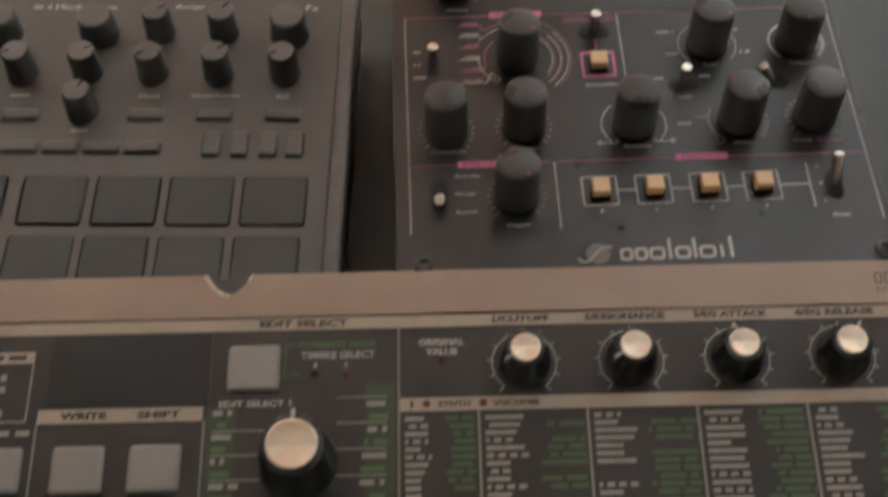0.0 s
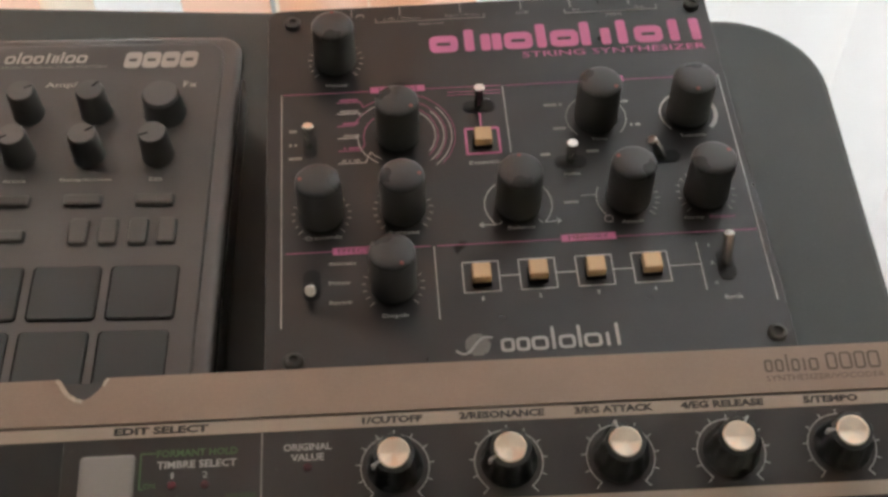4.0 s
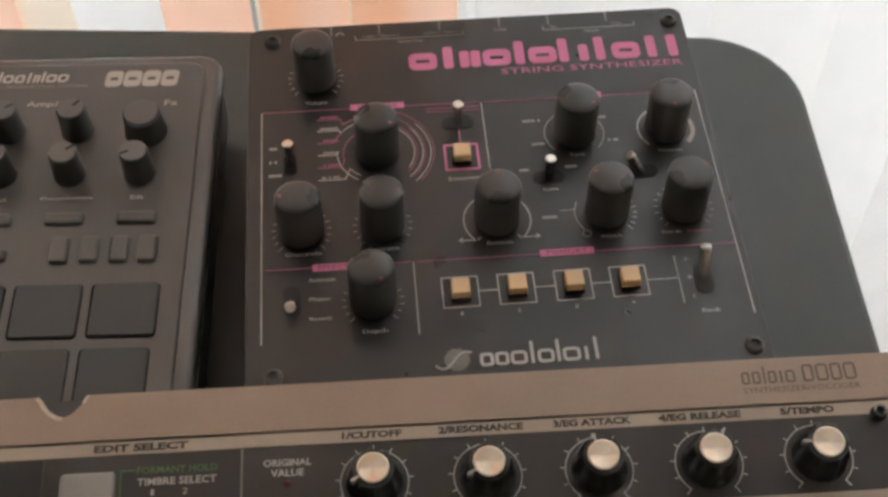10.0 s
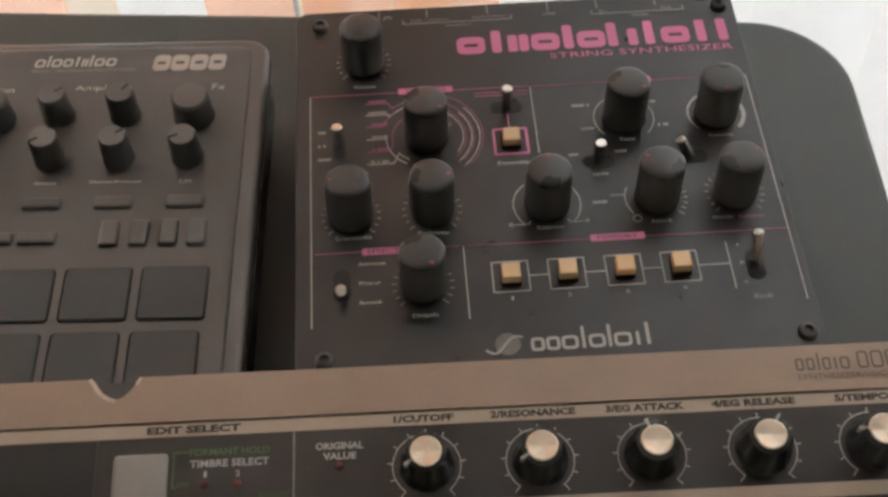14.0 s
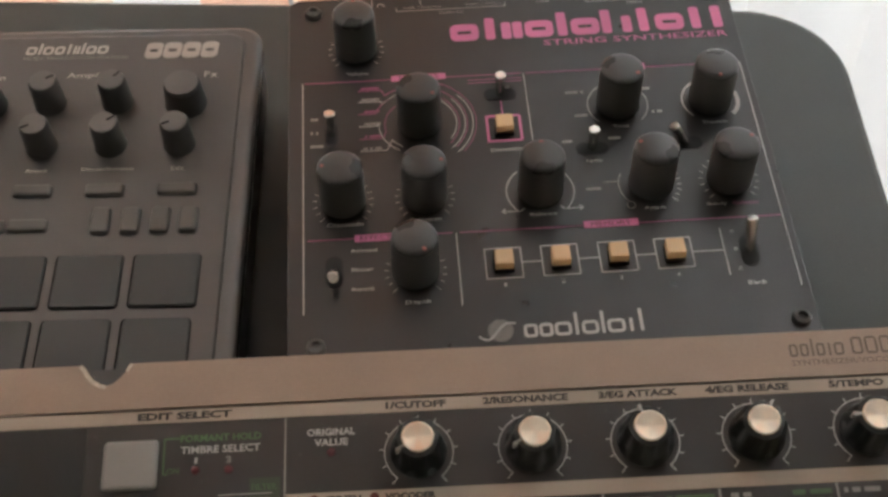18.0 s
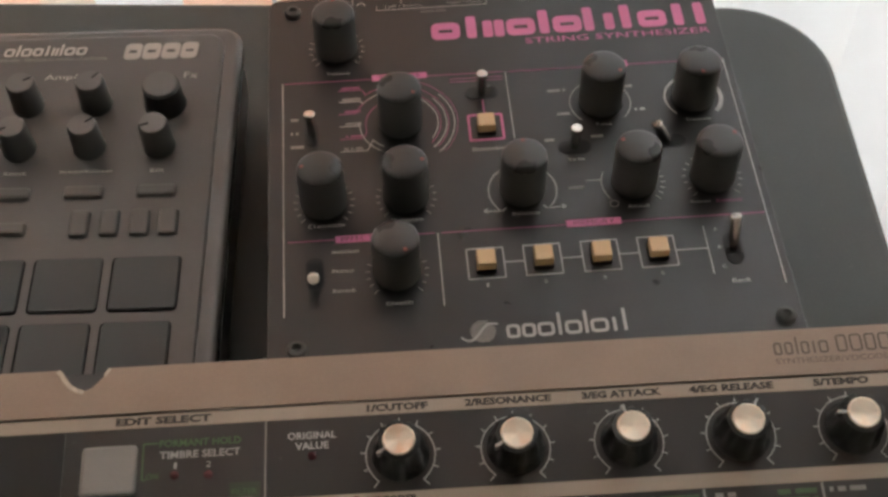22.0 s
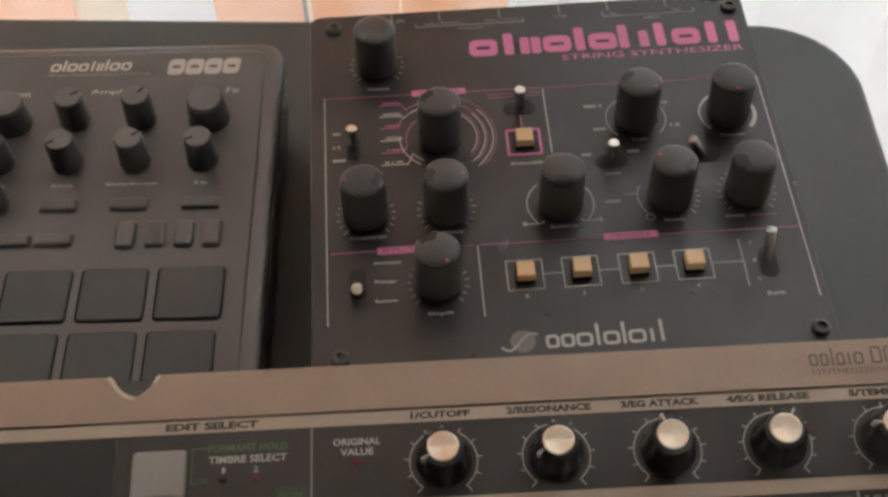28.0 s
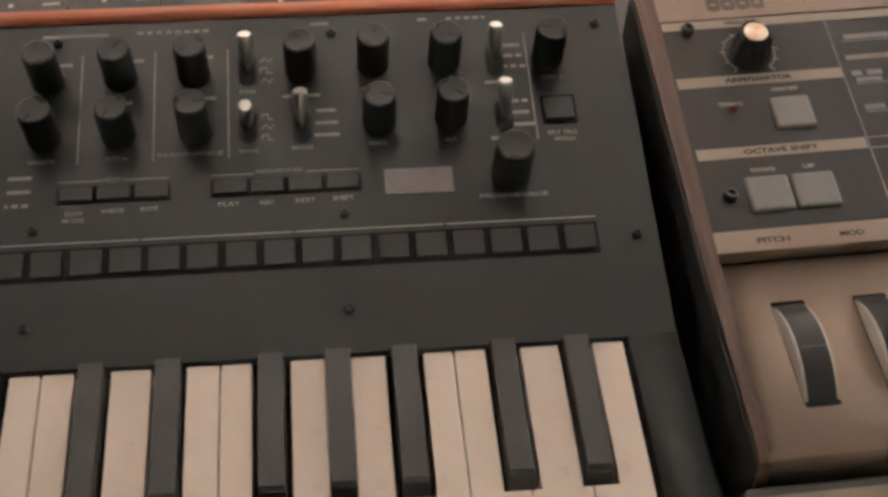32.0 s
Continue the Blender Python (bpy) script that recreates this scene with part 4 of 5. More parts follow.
K_CUTS = {0: (0, 6.6), 1: (4.0, 4.0), 2: (6.6, 0), 3: (0, 7.2), 4: (3.4, 5.0), 5: (5.0, 3.4), 6: (7.2, 0)}
keyboard(K, 70.0, -132.0, KW, 22, 0, 80.0, 47.0, K_CUTS, (kz(-132, key_level), -K_TILT), black_key(10.0, 45.0))
part("key_slip", box(69.8, 508, -131.8, -128.2, kz(-131, 36), -7.4, 0, 0), SOCKET, K, "dark gap behind the keys")
# buttons
def key_button(x0, x1, y0, y1, parent=K):
    c = part("button", box(x0, x1, y0, y1, 0.0, 1.7, 1.6, 1.2), KEYCAP, parent, "pale grey plastic button")
    part("button_rim", box(x0 - 0.3, x1 + 0.3, y0 - 0.3, y1 + 0.3, 0.0, 0.2, 1.6), SOFT_RUBBER, c)
    return c


key_button(34.9, 51.2, -74.4, -58.8)
key_button(15.4, 32.6, -112.6, -96.6)
key_button(33.4, 50.7, -112.6, -96.6)
for i in range(8):
    key_button(79.8 + i * 18.2, 97.2 + i * 18.2, -112.9, -96.6)
key_button(159.4, 176.4, -74.0, -58.9)
key_button(186.0, 202.6, -74.8, -59.0)
key_button(210.4, 227.0, -74.8, -59.0)
key_button(240.2, 257.2, -41.4, -25.2)
# knobs with spun caps
skirt = finish(lathe([(8.6, 0.2), (8.8, 1.0), (8.5, 2.4), (7.9, 6.0), (7.5, 9.6), (7.0, 11.2), (6.2, 11.9), (4.9, 12.1)], 64, 8, 1.2, (2.0, 11.4)), "knob")
cap = finish(lathe([(4.95, 11.8), (5.0, 12.5), (4.8, 12.85), (4.55, 12.95), (4.4, 12.95), (4.2, 12.9), (0.05, 12.9)], 40), "knob_cap")
line = finish(box(-0.35, 0.35, 5.0, 7.6, 8.8, 12.2), "pointer")
for x, y, a in ((33.4, -34.0, -40), (337.4, -33.2, 118), (372.6, -33.2, 118), (407.4, -33.2, 20), (441.9, -33.1, -30), (476.6, -33.1, 82)):
    k = place("knob", skirt, SOFT_RUBBER, K, x, y, 0, (0, 0, a), "fluted black knob with a spun aluminium cap")
    place("knob_cap", cap, SPUN, k, label="spun aluminium cap")
    place("pointer", line, WHITE, k)
    bm = arc(bmesh.new(), x, y, 10.6, 0.35, -140, 140)
    ticks(bm, x, y, 10.4, 12.2, 11, -140, 140, 0.35)
    part("knob_scale", bm, WHITE, K)
big_skirt = finish(lathe([(12.6, 0.2), (12.8, 1.5), (12.4, 4.0), (11.7, 11.0), (11.0, 15.4), (9.8, 17.2), (8.1, 17.6)], 64, 8, 1.4, (3.0, 15.6)), "selector_knob")
big_top = finish(lathe([(8.1, 17.0), (8.2, 18.2), (8.0, 18.55), (7.7, 18.65), (7.5, 18.65), (7.3, 18.6), (0.05, 18.6)], 44), "knob_cap")
big_line = finish(box(-0.5, 0.5, 8.2, 11.6, 14.4, 18.2), "pointer")
for x, y in ((264.2, -66.0), (265.2, -104.4)):
    k = place("selector_knob", big_skirt, SOFT_RUBBER, K, x, y, 0, None, "large black selector knob with a spun aluminium cap")
    place("knob_cap", big_top, SPUN, k, label="spun aluminium cap")
    place("pointer", big_line, WHITE, k)
dial = part("program_dial", lathe([(19.2, 0.1), (19.4, 1.0), (18.6, 2.2), (16.6, 3.6), (15.0, 4.8), (14.5, 14.0), (14.0, 15.3), (12.8, 15.9), (0.05, 16.1)], 64, cx=112.6, cy=-57.6), CHAMPAGNE, K, "large champagne program dial")
part("dial_base", lathe([(20.4, 0.0), (20.2, 0.3)], 48, cx=112.6, cy=-57.6), SOCKET, dial)
k_screw = screw_mesh(2.7, 3.2)
for x, y in ((10.5, -20.2), (8.6, -104.4), (498.5, -19.9), (500.0, -104.4)):
    place("screw", k_screw, SCREW, K, x, y, 0, None, "black socket-head screw")
led = finish(lathe([(1.4, 0.0), (1.35, 0.3), (0.9, 0.6), (0.02, 0.8)], 14), "led")
for x, y in ((20.3, -62.6), (268.7, -35.6), (278.9, -35.9), (310.4, -31.9), (305.2, -46.9), (323.5, -46.9), (305.2, -87.0), (323.5, -87.0)):
    place("led", led, RED_LED, K, x, y, 0, None, "unlit red led")
part("display_window", box(181.6, 234.6, -45.4, -20.4, 0, 0.35, 0.3), GLOSS, K, "smoked display window")
# printed strips
for x0, x1, y0, y1 in ((0, 508, -19.6, -15.4), (0, 69, -50.6, -45.4), (0, 68.6, -86.6, -81.4), (179.2, 233.0, -51.0, -46.2), (296.4, 508, -49.4, -44.8), (296.4, 508, -89.4, -84.8), (157.8, 176.2, -29.6, -25.6)):
    part("printed_strip", box(x0 + 0.2, x1 - 0.2, y0, y1, 0, 0.13), STRIP, K, "cream printed strip")
for body, x, y, w, h in (("VOLUME", 33.6, -17.5, 14, 2.3), ("PROGRAM SELECT", 114.0, -17.6, 30, 2.3), ("EDIT SELECT", 264.6, -17.4, 29.5, 2.6), ("1/CUTOFF", 337.0, -17.4, 19.0, 2.5),
                         ("2/RESONANCE", 371.5, -17.3, 27.0, 2.5), ("3/EG ATTACK", 407.0, -17.3, 25.0, 2.5), ("4/EG RELEASE", 441.4, -17.3, 26.5, 2.5), ("5/TEMPO", 476.0, -17.3, 17.5, 2.5),
                         ("ARPEGGIATOR", 33.8, -48.0, 28.0, 2.6), ("OCTAVE SHIFT", 33.8, -84.0, 30.0, 2.6), ("WRITE", 194.2, -48.6, 15.0, 2.6), ("SHIFT", 218.8, -48.6, 14.0, 2.6),
                         ("SYNTH", 314.2, -47.1, 10.5, 2.2), ("VOCODER", 334.4, -47.1, 15.5, 2.2), ("1", 300.4, -47.1, 1.0, 2.4)):
    words(body, x, y, w, h, DARK_PRINT, K, 0.12, bold=0.05)
for body, x, y, w, h in (("PITCH", 20.0, -125.2, 12.5, 2.6), ("MOD", 50.4, -125.2, 9.6, 2.6)):
    words(body, x, y, w, h, DARK_PRINT, K, 0.4, bold=0.03)
for body, x, y, w, h in (("ON/OFF", 43.0, -54.2, 11.0, 2.0), ("TEMPO", 19.4, -60.0, 10.4, 2.0), ("DOWN", 24.2, -93.0, 9.4, 2.0), ("UP", 42.6, -93.0, 4.6, 2.0), ("TIMBRE SELECT", 276.2, -29.0, 24.6, 2.5),
                         ("1", 268.8, -32.5, 0.9, 2.0), ("2", 278.9, -32.6, 1.6, 2.0), ("ORIGINAL", 310.4, -25.2, 15.0, 2.4), ("VALUE", 310.4, -28.6, 10.4, 2.4), ("EDIT SELECT 1", 249.6, -45.6, 23.4, 2.2), ("PROGRAM MEMORY", 151.2, -84.2, 46.0, 2.4)):
    words(body, x, y, w, h, WHITE, K, bold=0.025)
words("FORMANT HOLD", 276.2, -25.2, 25.0, 2.4, GREEN, K, bold=0.025)
words("ON", 261.8, -35.6, 3.6, 1.8, GREEN, K)
for i in range(8):
    words(str(i + 1), 88.4 + i * 18.2, -92.4, 1.5, 2.2, WHITE, K)
part("printed_line", path(bmesh.new(), [(263.4, -25.0), (258.8, -25.0), (258.8, -36.6), (260.0, -36.6)], 0.45), GREEN, K)
bm = bmesh.new()
for a in ((69.2, -20.4, 69.2, -118.8), (296.2, -19.8, 296.2, -118.8), (233.4, -51.0, 233.4, -118.8), (69.4, -81.6, 233.0, -81.6), (69.4, -86.6, 233.0, -86.6), (179.4, -51.0, 179.4, -81.4)):
    part("printed_line", stroke(bmesh.new(), *a, 0.5), GREY_PRINT, K, "fine panel division line")
path(bm, [(158.0, -29.6), (158.8, -50.0), (175.6, -50.0), (175.8, -29.6)], 0.5)
part("printed_frame", bm, GREY_PRINT, K, "fine frame under the cream strip")
# program names round the dial, joined by fine lines
left = ((83.0, -29.4, 20.5, -1.2), (83.0, -40.6, 21.0, 8), (79.0, -49.0, 12.6, 0), (79.0, -66.6, 11.8, 0))
right = ((141.2, -29.0, 24.6, 0), (148.3, -40.2, 10.2, 0), (147.0, -51.6, 12.8, 0))
for i, (x, y, w, _) in enumerate(left):
    bars([(x, y, w, 2.6)] + ([(79.0, y - 3.4, 10.4, 2.2)] if i == 2 else []), GREY_PRINT, K)
    a = radians((-28, -55, -82, -108)[i])
    ly = y - (2.4 if i in (0, 3) else 0) - (5.4 if i == 2 else 0)
    tip = (112.6 + 21 * math.sin(a), -57.6 + 21 * math.cos(a))
    part("leader_line", path(bmesh.new(), [(73, ly), (min(tip[0] - 4, 101), ly), tip], 0.45), GREY_PRINT, K)
for i, (x, y, w, _) in enumerate(right):
    bars([(x, y, w, 2.6)], GREY_PRINT, K)
    a = radians((28, 55, 82)[i])
    tip = (112.6 + 21 * math.sin(a), -57.6 + 21 * math.cos(a))
    part("leader_line", path(bmesh.new(), [(153.4, y - 2.2), (max(tip[0] + 4, 124 + 3 * i), y - 2.2), tip], 0.45), GREY_PRINT, K)
bars([(145.6, -65.8, 16.6, 3.0)], mat("dull_green_print", (0.085, 0.105, 0.065), 0.6, vary=0.1, bump=0.0), K)
part("leader_line", path(bmesh.new(), [(154, -67.8), (137.5, -67.8), (133.0, -63.6)], 0.45), GREY_PRINT, K)
for i in range(4):
    bars([(167.0, -34.6 - i * 4.2, 2.6, 2.4)], GREY_PRINT, K)
bars([(161.0, -54.0, 4.6, 1.8), (168.0, -54.0, 6.0, 1.8), (175.6, -54.0, 5.0, 1.8)], GREY_PRINT, K)
bars([(167.0, -27.6, 14.0, 1.8)], DARK_PRINT, K, 0.12)
# value lists beside the selector knobs: white over green
LIST_TINT = mat("dull_green_ground", (0.034, 0.044, 0.024), 0.6, vary=0.15, bump=0.0)
part("printed_ground", box(234.4, 243.6, -117, -47, 0, 0.06), LIST_TINT, K, "dull green ground under the value names")
part("printed_ground", box(285.4, 294.8, -115, -39, 0, 0.06), LIST_TINT, K, "dull green ground under the value names")
random.seed(4)
for side, x0 in ((1, 236.2), (-1, 292.4)):
    for i in range(17):
        w = random.uniform(5.0, 9.0)
        y = -48.6 - i * 4.1 if side > 0 else -42.0 - i * 4.4
        x = x0 + side * w / 2
        if side < 0 and i == 0:
            words("FILTER", 290.0, y, 7.6, 1.9, GREEN, K)
        else:
            bars([(x, y, w, 1.9)], GREY_PRINT if (i % 2 == 0) == (side > 0) else GREEN, K)
        if i % 2 == 0 and side > 0 and i < 15:
            part("leader_line", stroke(bmesh.new(), x0, y - 6.2, 253.0, y - 6.2, 0.4), GREY_PRINT, K)
        if i % 2 == 0 and side < 0 and i < 15:
            part("leader_line", stroke(bmesh.new(), 276.0, y - 2.0, x0, y - 2.0, 0.4), GREY_PRINT, K)
TABLE_WHITE = mat("fine_white_print", (0.30, 0.285, 0.26), 0.6, vary=0.2, bump=0.0)
TABLE_GREEN = mat("fine_green_print", (0.062, 0.105, 0.045), 0.6, vary=0.2, bump=0.0)
# parameter table: five columns, white names to one side and green ones to the other
for block, y0 in enumerate((-52.0, -92.0)):
    for c in range(6):
        cx0 = (297.4, 323.2, 358.2, 393.6, 429.0, 464.6)[c]
        cx1 = (321.0, 356.2, 391.8, 427.4, 463.0, 507.0)[c]
        whites, greens = [], []
        for r in range(12 if block == 0 else 10):
            y = y0 - r * 2.58
            w = random.uniform(5.5, 10.5) * (0.8 if c == 0 else 1.25)
            if random.random() < 0.92:
                whites.append((cx0 + 0.8 + w / 2, y, w, 1.5))
            w = random.uniform(7.5, 11.5) * (0.8 if c == 0 else 1.35)
            if random.random() < 0.86:
                greens.append((cx1 - 0.8 - w / 2, y, w, 1.6))
        bars(whites, TABLE_WHITE, K, name="printed_list", label="small white parameter names")
        bars(greens, TABLE_GREEN, K, name="printed_list", label="small green parameter names")
        if c:
            part("printed_line", stroke(bmesh.new(), cx0 - 1.2, y0 + 2.4, cx0 - 1.2, y0 - (32 if block == 0 else 26), 0.7), GREY_PRINT, K)
# marks on the back rail
MARK = mat("brown_print", (0.11, 0.085, 0.068), 0.6, vary=0.1, bump=0.0)
blocks((("o", 1, 1), ("o", 1.05, 1), ("o", 1.05, 1), ("o", 1, 1)), 21.4, 46.4, -10.6, 7.4, 2.3, MARK, K, 0.4, gap=0.06, label="dark maker's mark in plain heavy shapes")
blocks((("o", 0.8, 0.72), ("o", 0.8, 0.72), ("i", 0.4, 1), ("o", 0.8, 0.72), ("i", 0.5, 0.72), ("o", 0.9, 0.72), (" ", 0.4, 0), ("o", 1, 1), ("o", 1.1, 1), ("o", 1, 1), ("o", 1.1, 1)), 456.6, 495.0, -7.4, 6.0, 0.62, MARK, K, 0.4, gap=0.14, label="thin dark model mark in plain shapes")
words("SYNTHESIZER/VOCODER", 476.0, -9.6, 38.0, 1.9, MARK, K, 0.4)

# ---- black analogue synthesizer with a red wooden back ----
M_TILT, M_Z = 11.56, 71.1
M = thing("analogue_synthesizer", pose(-0.0282, -0.0154, 0.0711, M_TILT, 1.15, -1.4), "black slim-key analogue synthesizer with a red wooden back strip", "synthesizer")


def mz(y, level):
    return on_floor(y, level, M_TILT, M_Z)


part("body", soften(along_x([(9.5, -1.5), (9.5, mz(9.5, 12)), (-238, mz(-238, 10)), (-244, mz(-244, 14)), (-244, mz(-244, 22)), (-150, mz(-150, 22)), (-143, -8), (-143, -1.5)], -337, 9.4), 1.0), CASE_BLACK, M, "black moulded body")
for x in (-325, 2):
    for y in (-230, 0):
        part("rubber_foot", lathe([(7, mz(y, 0) + x * 0.0005), (7.4, mz(y, 14))], 18, cx=x, cy=y), SOFT_RUBBER, M)
part("front_panel", prism(bmesh.new(), [(-338.5, 10.2), (-338.5, -141.4), (10.4, -141.4), (10.4, 10.2)], -1.6, 0, 0.5), MONO_BLACK, M, "black anodised panel")
for a, b in ((-338.5, -320.7), (-7.6, 10.4)):
    block = along_x([(-140.7, 0.08), (-141.7, -0.1), (-141.7, -12), (-245, mz(-245, 20)), (-245, 20.6)], a, b)
    part("key_block", soften(block, 0.9, 2, 40), END_PLASTIC, M, "black end block beside the keys")
part("back_cover", along_x([(9.7, -9.2), (9.7, mz(9.7, 13)), (15.6, mz(15.6, 13)), (15.6, -9.2)], -337, 9.0), CASE_BLACK, M, "black plate under the wooden strip")
part("wooden_back", soften(along_x([(10.4, 1.4), (10.4, -9), (16.4, -9), (16.4, 1.4)], -339, 10.4), 0.8), RED_WOOD, M, "reddish-orange stained wooden back")
m_screw = screw_mesh(1.9, 2.2)
for x, y in ((0, 0), (-108.6, 0), (-217.0, 0), (2.0, -99.4), (-107.4, -84.4), (-107.5, -124.0), (-222.0, -85.2), (-222.6, -124.9), (-330, -99), (-330, 0)):
    place("screw", m_screw, SCREW, M, x, y, 0, None, "black socket-head screw")
m_knob = finish(lathe([(6.3, 0.3), (6.5, 1.0), (6.3, 2.2), (6.35, 17.2), (6.0, 19.0)], 40, 20, 0.2, (2.2, 17.3)), "knob")
m_cap = finish(lathe([(6.05, 18.9), (6.0, 19.6), (5.4, 20.2), (4.6, 20.1), (0.05, 20.0)], 40), "knob_cap")
m_mark = finish(box(-0.3, 0.3, 1.0, 5.2, 19.95, 20.25), "pointer")
for x, y, a in ((-220.0, -18.2, 20), (-220.2, -44.6, 150), (-192.0, -18.0, -30), (-192.0, -44.6, 150), (-163.4, -17.6, 130), (-162.8, -44.0, -85), (-121.2, -17.4, 30), (-92.6, -16.2, -20),
                (-64.0, -16.2, -120), (-91.8, -43.8, -100), (-63.4, -43.2, -130), (-22.0, -16.2, 75), (-248, -18.2, 0), (-248, -44.8, 30), (-276, -18.2, 60), (-276, -44.8, -40)):
    k = place("knob", m_knob, SOFT_RUBBER, M, x, y, 0, (0, 0, a), "tall black rubber knob")
    place("knob_cap", m_cap, KNOB_TOP, k)
    place("pointer", m_mark, SOCKET, k)
k = place("knob", m_knob, SOFT_RUBBER, M, -42.6, -70.0, 0, None, "tall black program knob")
k.scale = (1.16, 1.16, 1.02)
place("knob_cap", m_cap, KNOB_TOP, k)
m_lever = finish(lathe([(0.7, -1.0), (0.9, 1.2), (2.2, 5.5), (2.7, 8.0), (2.85, 14.6), (2.75, 16.0), (2.4, 16.5)], 24), "switch_lever")
for x, y, lean in ((-142.4, -16.4, 24), (-142.6, -43.2, -4), (-121.8, -44.6, 26), (-43.4, -16.6, 24), (-42.4, -43.6, 24)):
    toggle(M, x, y, 0, lean, (7.2, 14.8), mesh=m_lever)
# small square buttons
step = finish(box(-5.5, 5.5, -4.9, 5.1, 0.0, 0.7, 0.5, 0.2), "step_button")
step_rim = finish(box(-7.0, 7.0, -7.0, 6.3, -0.2, 0.2, 0.4), "button_rim")
for i in range(16):
    b = place("step_button", step, MONO_BLACK, M, -19.6 - i * 14.05, -99.4, 0, None, "square black step button")
    place("button_rim", step_rim, SEAM, b)
flat = finish(box(-6.0, 6.0, -2.7, 3.0, 0.0, 0.9, 0.5, 0.25), "button")
flat_rim = finish(box(-7.2, 7.2, -4.0, 3.6, -0.2, 0.2, 0.6), "button_rim")
for x in (-207.2, -193.2, -179.2, -150.0, -135.8, -121.6, -107.4):
    b = place("button", flat, MONO_BLACK, M, x, -70.4, 0, None, "narrow black button")
    place("button_rim", flat_rim, SEAM, b)
b = part("key_trigger_button", box(-26.0, -14.6, -46.6, -36.2, 0, 1.6, 0.8, 0.5), MONO_BLACK, M, "square black key trigger button")
part("button_rim", box(-27.2, -13.4, -48.2, -34.6, -0.2, 0.25, 0.8), GAP, b)
part("display", box(-91.4, -65.2, -76.8, -65.6, 0, 0.3, 0.3), LCD, M, "small display, its grey lifted to hold glare")
# printing
for a in ((-207.2, -6.0, -207.2, -57), (-178.8, -5.6, -178.8, -57), (-150.2, -5.4, -150.2, -57.2), (-30.2, -3.4, -30.2, -54.8)):
    part("printed_line", stroke(bmesh.new(), *a, 0.5), GREY_PRINT, M, "fine grey panel line")
for a, b in ((-12.8, -69.6), (-70.6, -126.0), (-127.2, -182.2), (-183.4, -240)):
    part("printed_line", stroke(bmesh.new(), a, -90.8, b, -90.8, 0.55), GREY_PRINT, M, "fine grey panel line")
for a, b in ((-214, -197), (-190, -173), (-157, -141), (-121, -101)):
    part("printed_line", stroke(bmesh.new(), a, -64.6, b, -64.6, 0.45), GREY_PRINT, M, "fine grey panel line")
for body, x, y, w, h in (("EDIT", -193.4, -64.4, 6.0, 1.8), ("SEQUENCER", -131.0, -63.8, 18.0, 1.9), ("PLAY", -150.2, -77.4, 8.0, 2.0), ("REC", -136.0, -77.6, 5.4, 2.0), ("REST", -121.6, -77.4, 7.4, 2.0), ("SHIFT", -107.4, -77.2, 8.0, 2.0),
                         ("EDIT", -207.4, -78.6, 6.6, 1.9), ("MODE", -207.6, -81.4, 8.0, 1.9), ("WRITE", -193.4, -78.0, 8.6, 1.9), ("EXIT", -179.6, -77.8, 6.6, 1.9), ("RATE", -92.6, -53.4, 7.0, 1.9), ("INT", -64.0, -53.2, 4.6, 1.9),
                         ("TEMPO", -21.4, -25.6, 9.0, 1.9), ("KEY TRG", -20.2, -52.2, 11.5, 1.9), ("/HOLD", -19.6, -55.2, 8.6, 1.9), ("PROGRAM/VALUE", -42.4, -79.6, 26.0, 2.0), ("SHAPE", -220.6, -55.2, 10.0, 1.9), ("PITCH", -192.4, -55.2, 8.2, 1.9),
                         ("RESONANCE", -164.6, -54.4, 25.0, 1.9), ("TYPE", -142.6, -26.8, 7.0, 1.7), ("WAVE", -142.4, -54.4, 7.6, 1.7), ("MODE", -121.8, -53.8, 8.2, 1.7)):
    words(body, x, y, w, h, GREY_PRINT, M, bold=0.006)
for x, y, w in ((-210.2, 3.8, 26), (-171.0, 4.2, 30), (-113.3, 5.4, 7), (-71.1, 5.7, 4), (-54.0, 5.8, 17), (-112.4, -37.0, 7), (-112.4, -42.8, 8), (-112.2, -48.4, 10), (-36.3, -9.0, 7), (-35.9, -14.2, 7.4), (-35.7, -19.5, 8),
                (-36.2, -36.4, 6.8), (-35.8, -41.9, 7.6), (-35.2, -47.5, 8.4), (-228, -62, 9), (-228, -68, 9), (-228, -74, 10), (-185.6, -9.6, 5), (-158.4, -9.0, 5), (-213.4, -10.4, 5), (-121.4, -29.6, 15), (-92.0, -27.6, 12), (-63.6, -27.4, 9), (-162, -29.0, 13), (-191.4, -29.6, 9),
                (-42.8, -27.0, 11), (-42.4, -53.6, 12)):
    bars([(x, y, w, 1.5)], GREY_PRINT, M)
for y in (-11.7, -16.7, -21.7, -38.9, -43.7, -48.4):
    part("printed_symbol", path(bmesh.new(), [(-137.4, y - 1.2), (-135.8, y + 1.2), (-134.0, y - 1.0), (-132.6, y + 1.0)] if int(y) % 2 else [(-137.2, y - 1.2), (-137.2, y + 1.2), (-134.8, y + 1.2), (-134.8, y - 1.2), (-132.8, y - 1.2)], 0.5), GREY_PRINT, M, "small waveform symbol")
# keys: two octaves of slim keys, E to E
M_CUTS = {0: (0, 9.0), 1: (3.0, 3.0), 2: (8.6, 0), 3: (0, 9.4), 4: (3.6, 4.2), 5: (4.2, 3.6), 6: (9.4, 0)}
keyboard(M, -9.4 - 15 * 20.66, -141.8, 20.66, 15, 2, 101.0, 58.0, M_CUTS, (-1.6, -M_TILT), black_key(9.6, 57.6, 4.6, 1.12), mat("satin_black_key_plastic", (0.036, 0.0355, 0.034), 0.45, vary=0.12, bump=0.1))

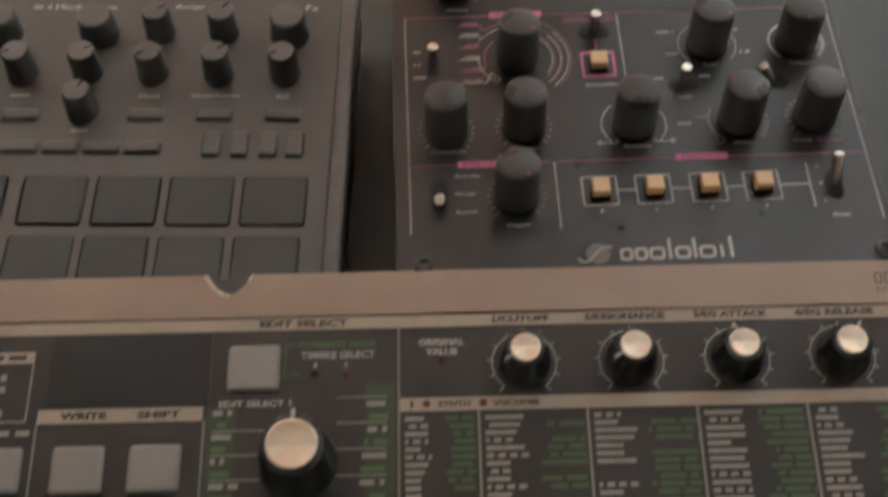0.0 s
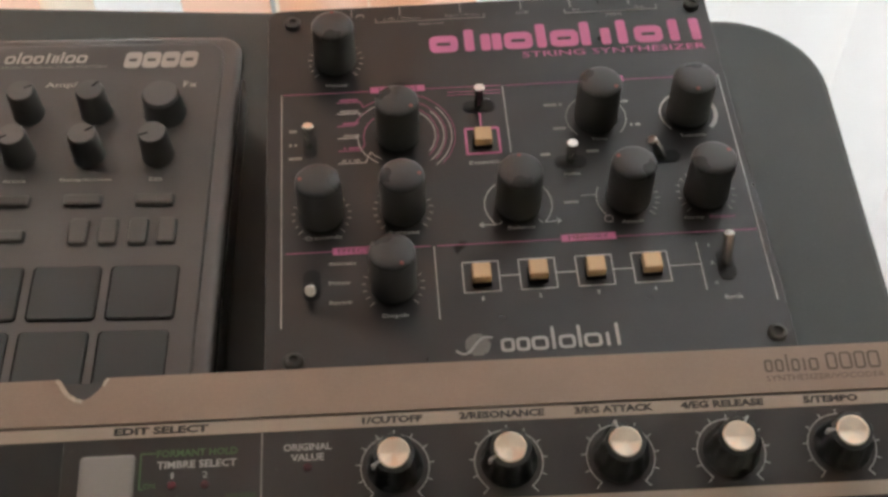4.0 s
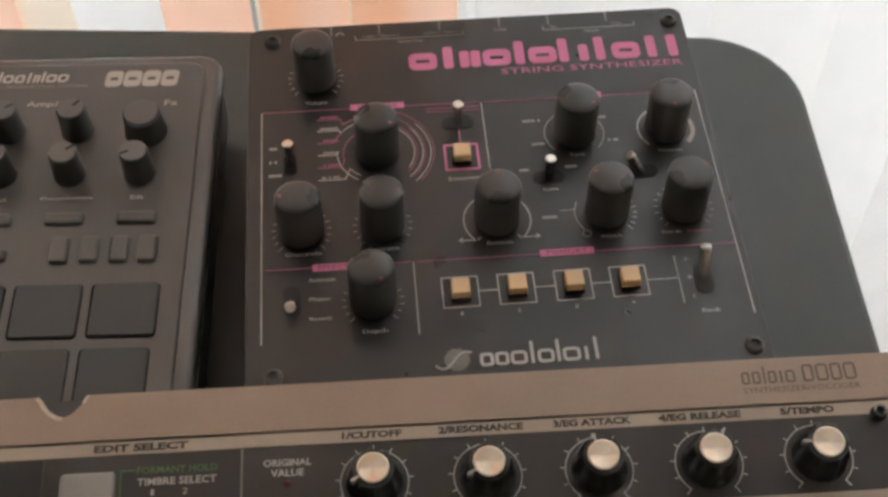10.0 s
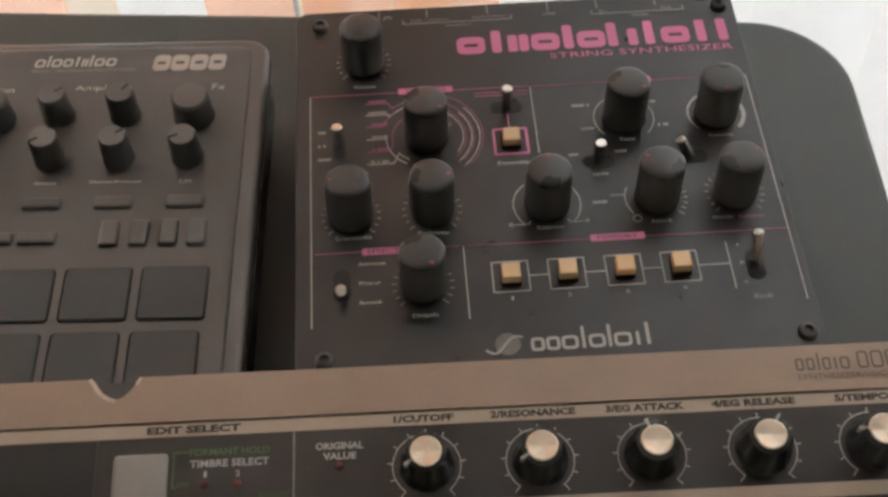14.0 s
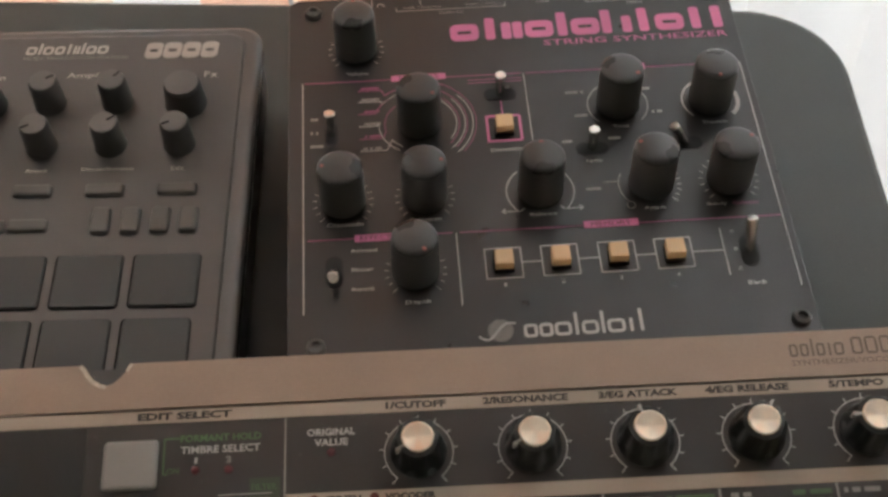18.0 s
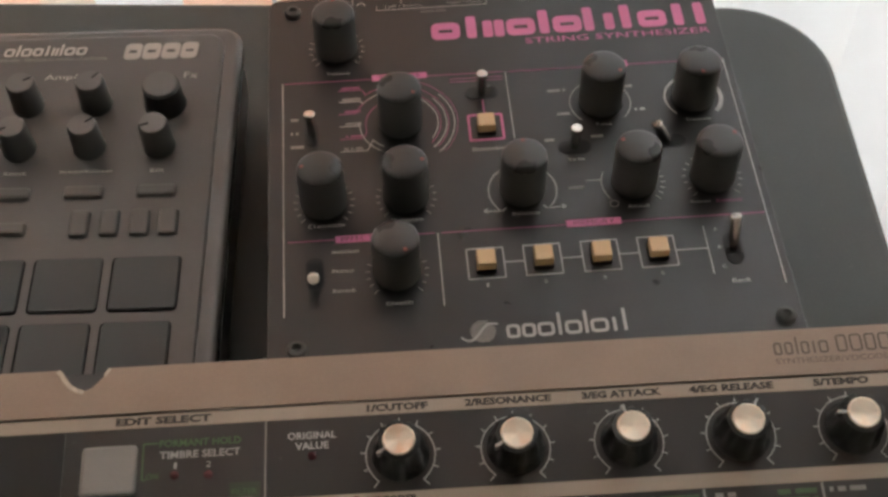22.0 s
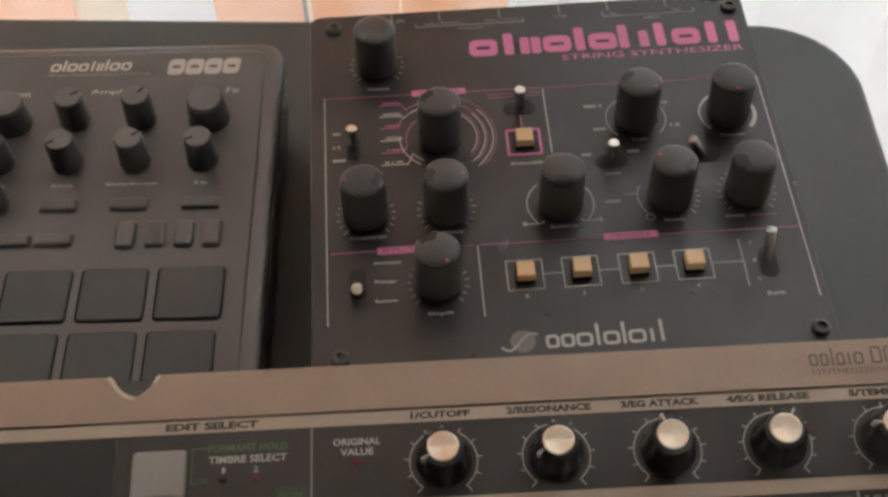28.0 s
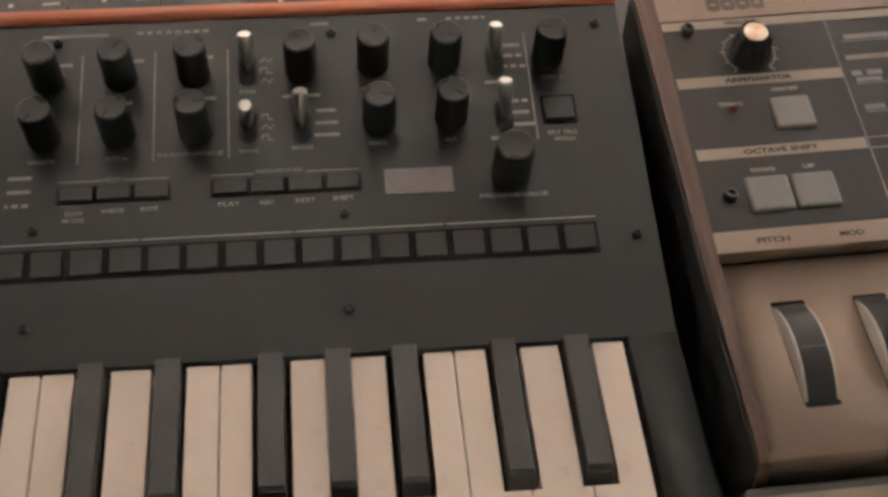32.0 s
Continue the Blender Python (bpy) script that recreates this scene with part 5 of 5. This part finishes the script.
# ---- dark grey sampler behind it ----
G_Z = 0.052
G = thing("sampler", pose(0, 0, G_Z), "dark grey sampler with rubber pads, standing behind the black synthesizer", "sampler")
part("case", box(-470, -80.6, 8, 268, -48, 0, 6, 2.5), DARK_GREY, G, "dark grey moulded case")
# the highlight along the case edge is made as a paler strip
part("edge_highlight", box(-80.4, -79.2, 10, 266, -30, 0.5, 0.4, 0.3), GREY_SHOULDER, G, "thin paler strip painted as the case edge's highlight")
for x in (-455, -100):
    for y in (22, 250):
        part("rubber_foot", lathe([(6, -52), (6.4, -47)], 18, cx=x, cy=y), RUBBER, G)
g_button = finish(box(-8.6, 8.6, -3.9, 3.9, 0, 1.8, 1.6, 0.6), "button")
for y in (33.7, 50.5, 73.4, 86.0, 104.0):
    b = place("button", g_button, DARK_GREY, G, -105.6, y, 0, None, "small rounded button with a pale mark")
    part("button_rim", box(-10, 10, -5.6, 5.0, -0.1, 0.3, 2.2), SOCKET, b)
    bars([(-2.0, 0.4, 8.0, 1.5), (6.0, 0.4, 1.6, 2.0)], BRIGHT_PRINT, b, 1.82)
g_pad = finish(prism(bmesh.new(), [(x + 0.25 * y, y) for x, y in rrect(-15.0, 15.0, -7.4, 7.4, 5.6, 5)], 0, 2.0, 0.9, 3), "pad")
# dark plate jutting past each pad's front edge, painting its shadow
g_shadow = finish(prism(bmesh.new(), [(x + 0.25 * y, y) for x, y in rrect(-14.6, 14.2, -9.4, 4.0, 3.6, 4)], -0.1, 0.3), "pad_shadow")
for row, y in enumerate((37.4, 60.4, 83.4, 106.4)):
    for n in range(6):
        x = (-203.6 if row % 2 else -184.2) - n * 40.2
        p = place("pad", g_pad, DARK_GREY, G, x, y + 0.4 * min(n, 3), 0, None, "dark rubber pad with pale marks")
        place("pad_shadow", g_shadow, SOCKET, p)
        bars([(6, -3.6, 9, 1.3), (8, 4.2, 7, 1.3)], BRIGHT_PRINT, p, 2.02)
        bars([(-9, 4.6, 2.0, 2.2)], BRIGHT_PRINT, p, 2.02)
p = place("pad", g_pad, DARK_GREY, G, -163.4, 56.0, 0, (0, 0, -6), "dark rubber pad with pale marks")
place("pad_shadow", g_shadow, SOCKET, p)
bars([(6, -3.6, 9, 1.3), (8, 4.2, 7, 1.3), (-9, 4.6, 2.0, 2.2)], BRIGHT_PRINT, p, 2.02)
part("printed_line", stroke(bmesh.new(), -148.6, 34.4, -135.6, 32.4, 1.0), BRIGHT_PRINT, G)
bars([(-156.9, 36.4, 2.2, 2.6)], BRIGHT_PRINT, G)
for y in (72.0, 83.0):
    bars([(-125.8, y, 7, 1.8)], RED_DOT, G, label="small red mark")

# ---- grey keyboard at the desk's front ----
F = thing("grey_keyboard", pose(0.0, 0.0, 0.0), "low grey keyboard with a cream stripe, in front of the synthesizer", "keyboard")
part("case", box(-13, 560, -330, -216.2, 3, 38, 2, 1.5), mat("mid_grey_plastic", (0.16, 0.155, 0.145), 0.5, vary=0.1, bump=0.2), F, "grey plastic case")
part("printed_strip", box(-10, 556, -236, -220.2, 38, 38.4, 0.5), STRIP, F, "cream stripe along the back")
bars([(x, -226.5, 16, 2.2) for x in (45, 110, 180)], DARK_PRINT, F, 38.4)
for x in (10, 540):
    for y in (-320, -228):
        part("rubber_foot", lathe([(6, 0), (6.4, 4)], 16, cx=x, cy=y), RUBBER, F)
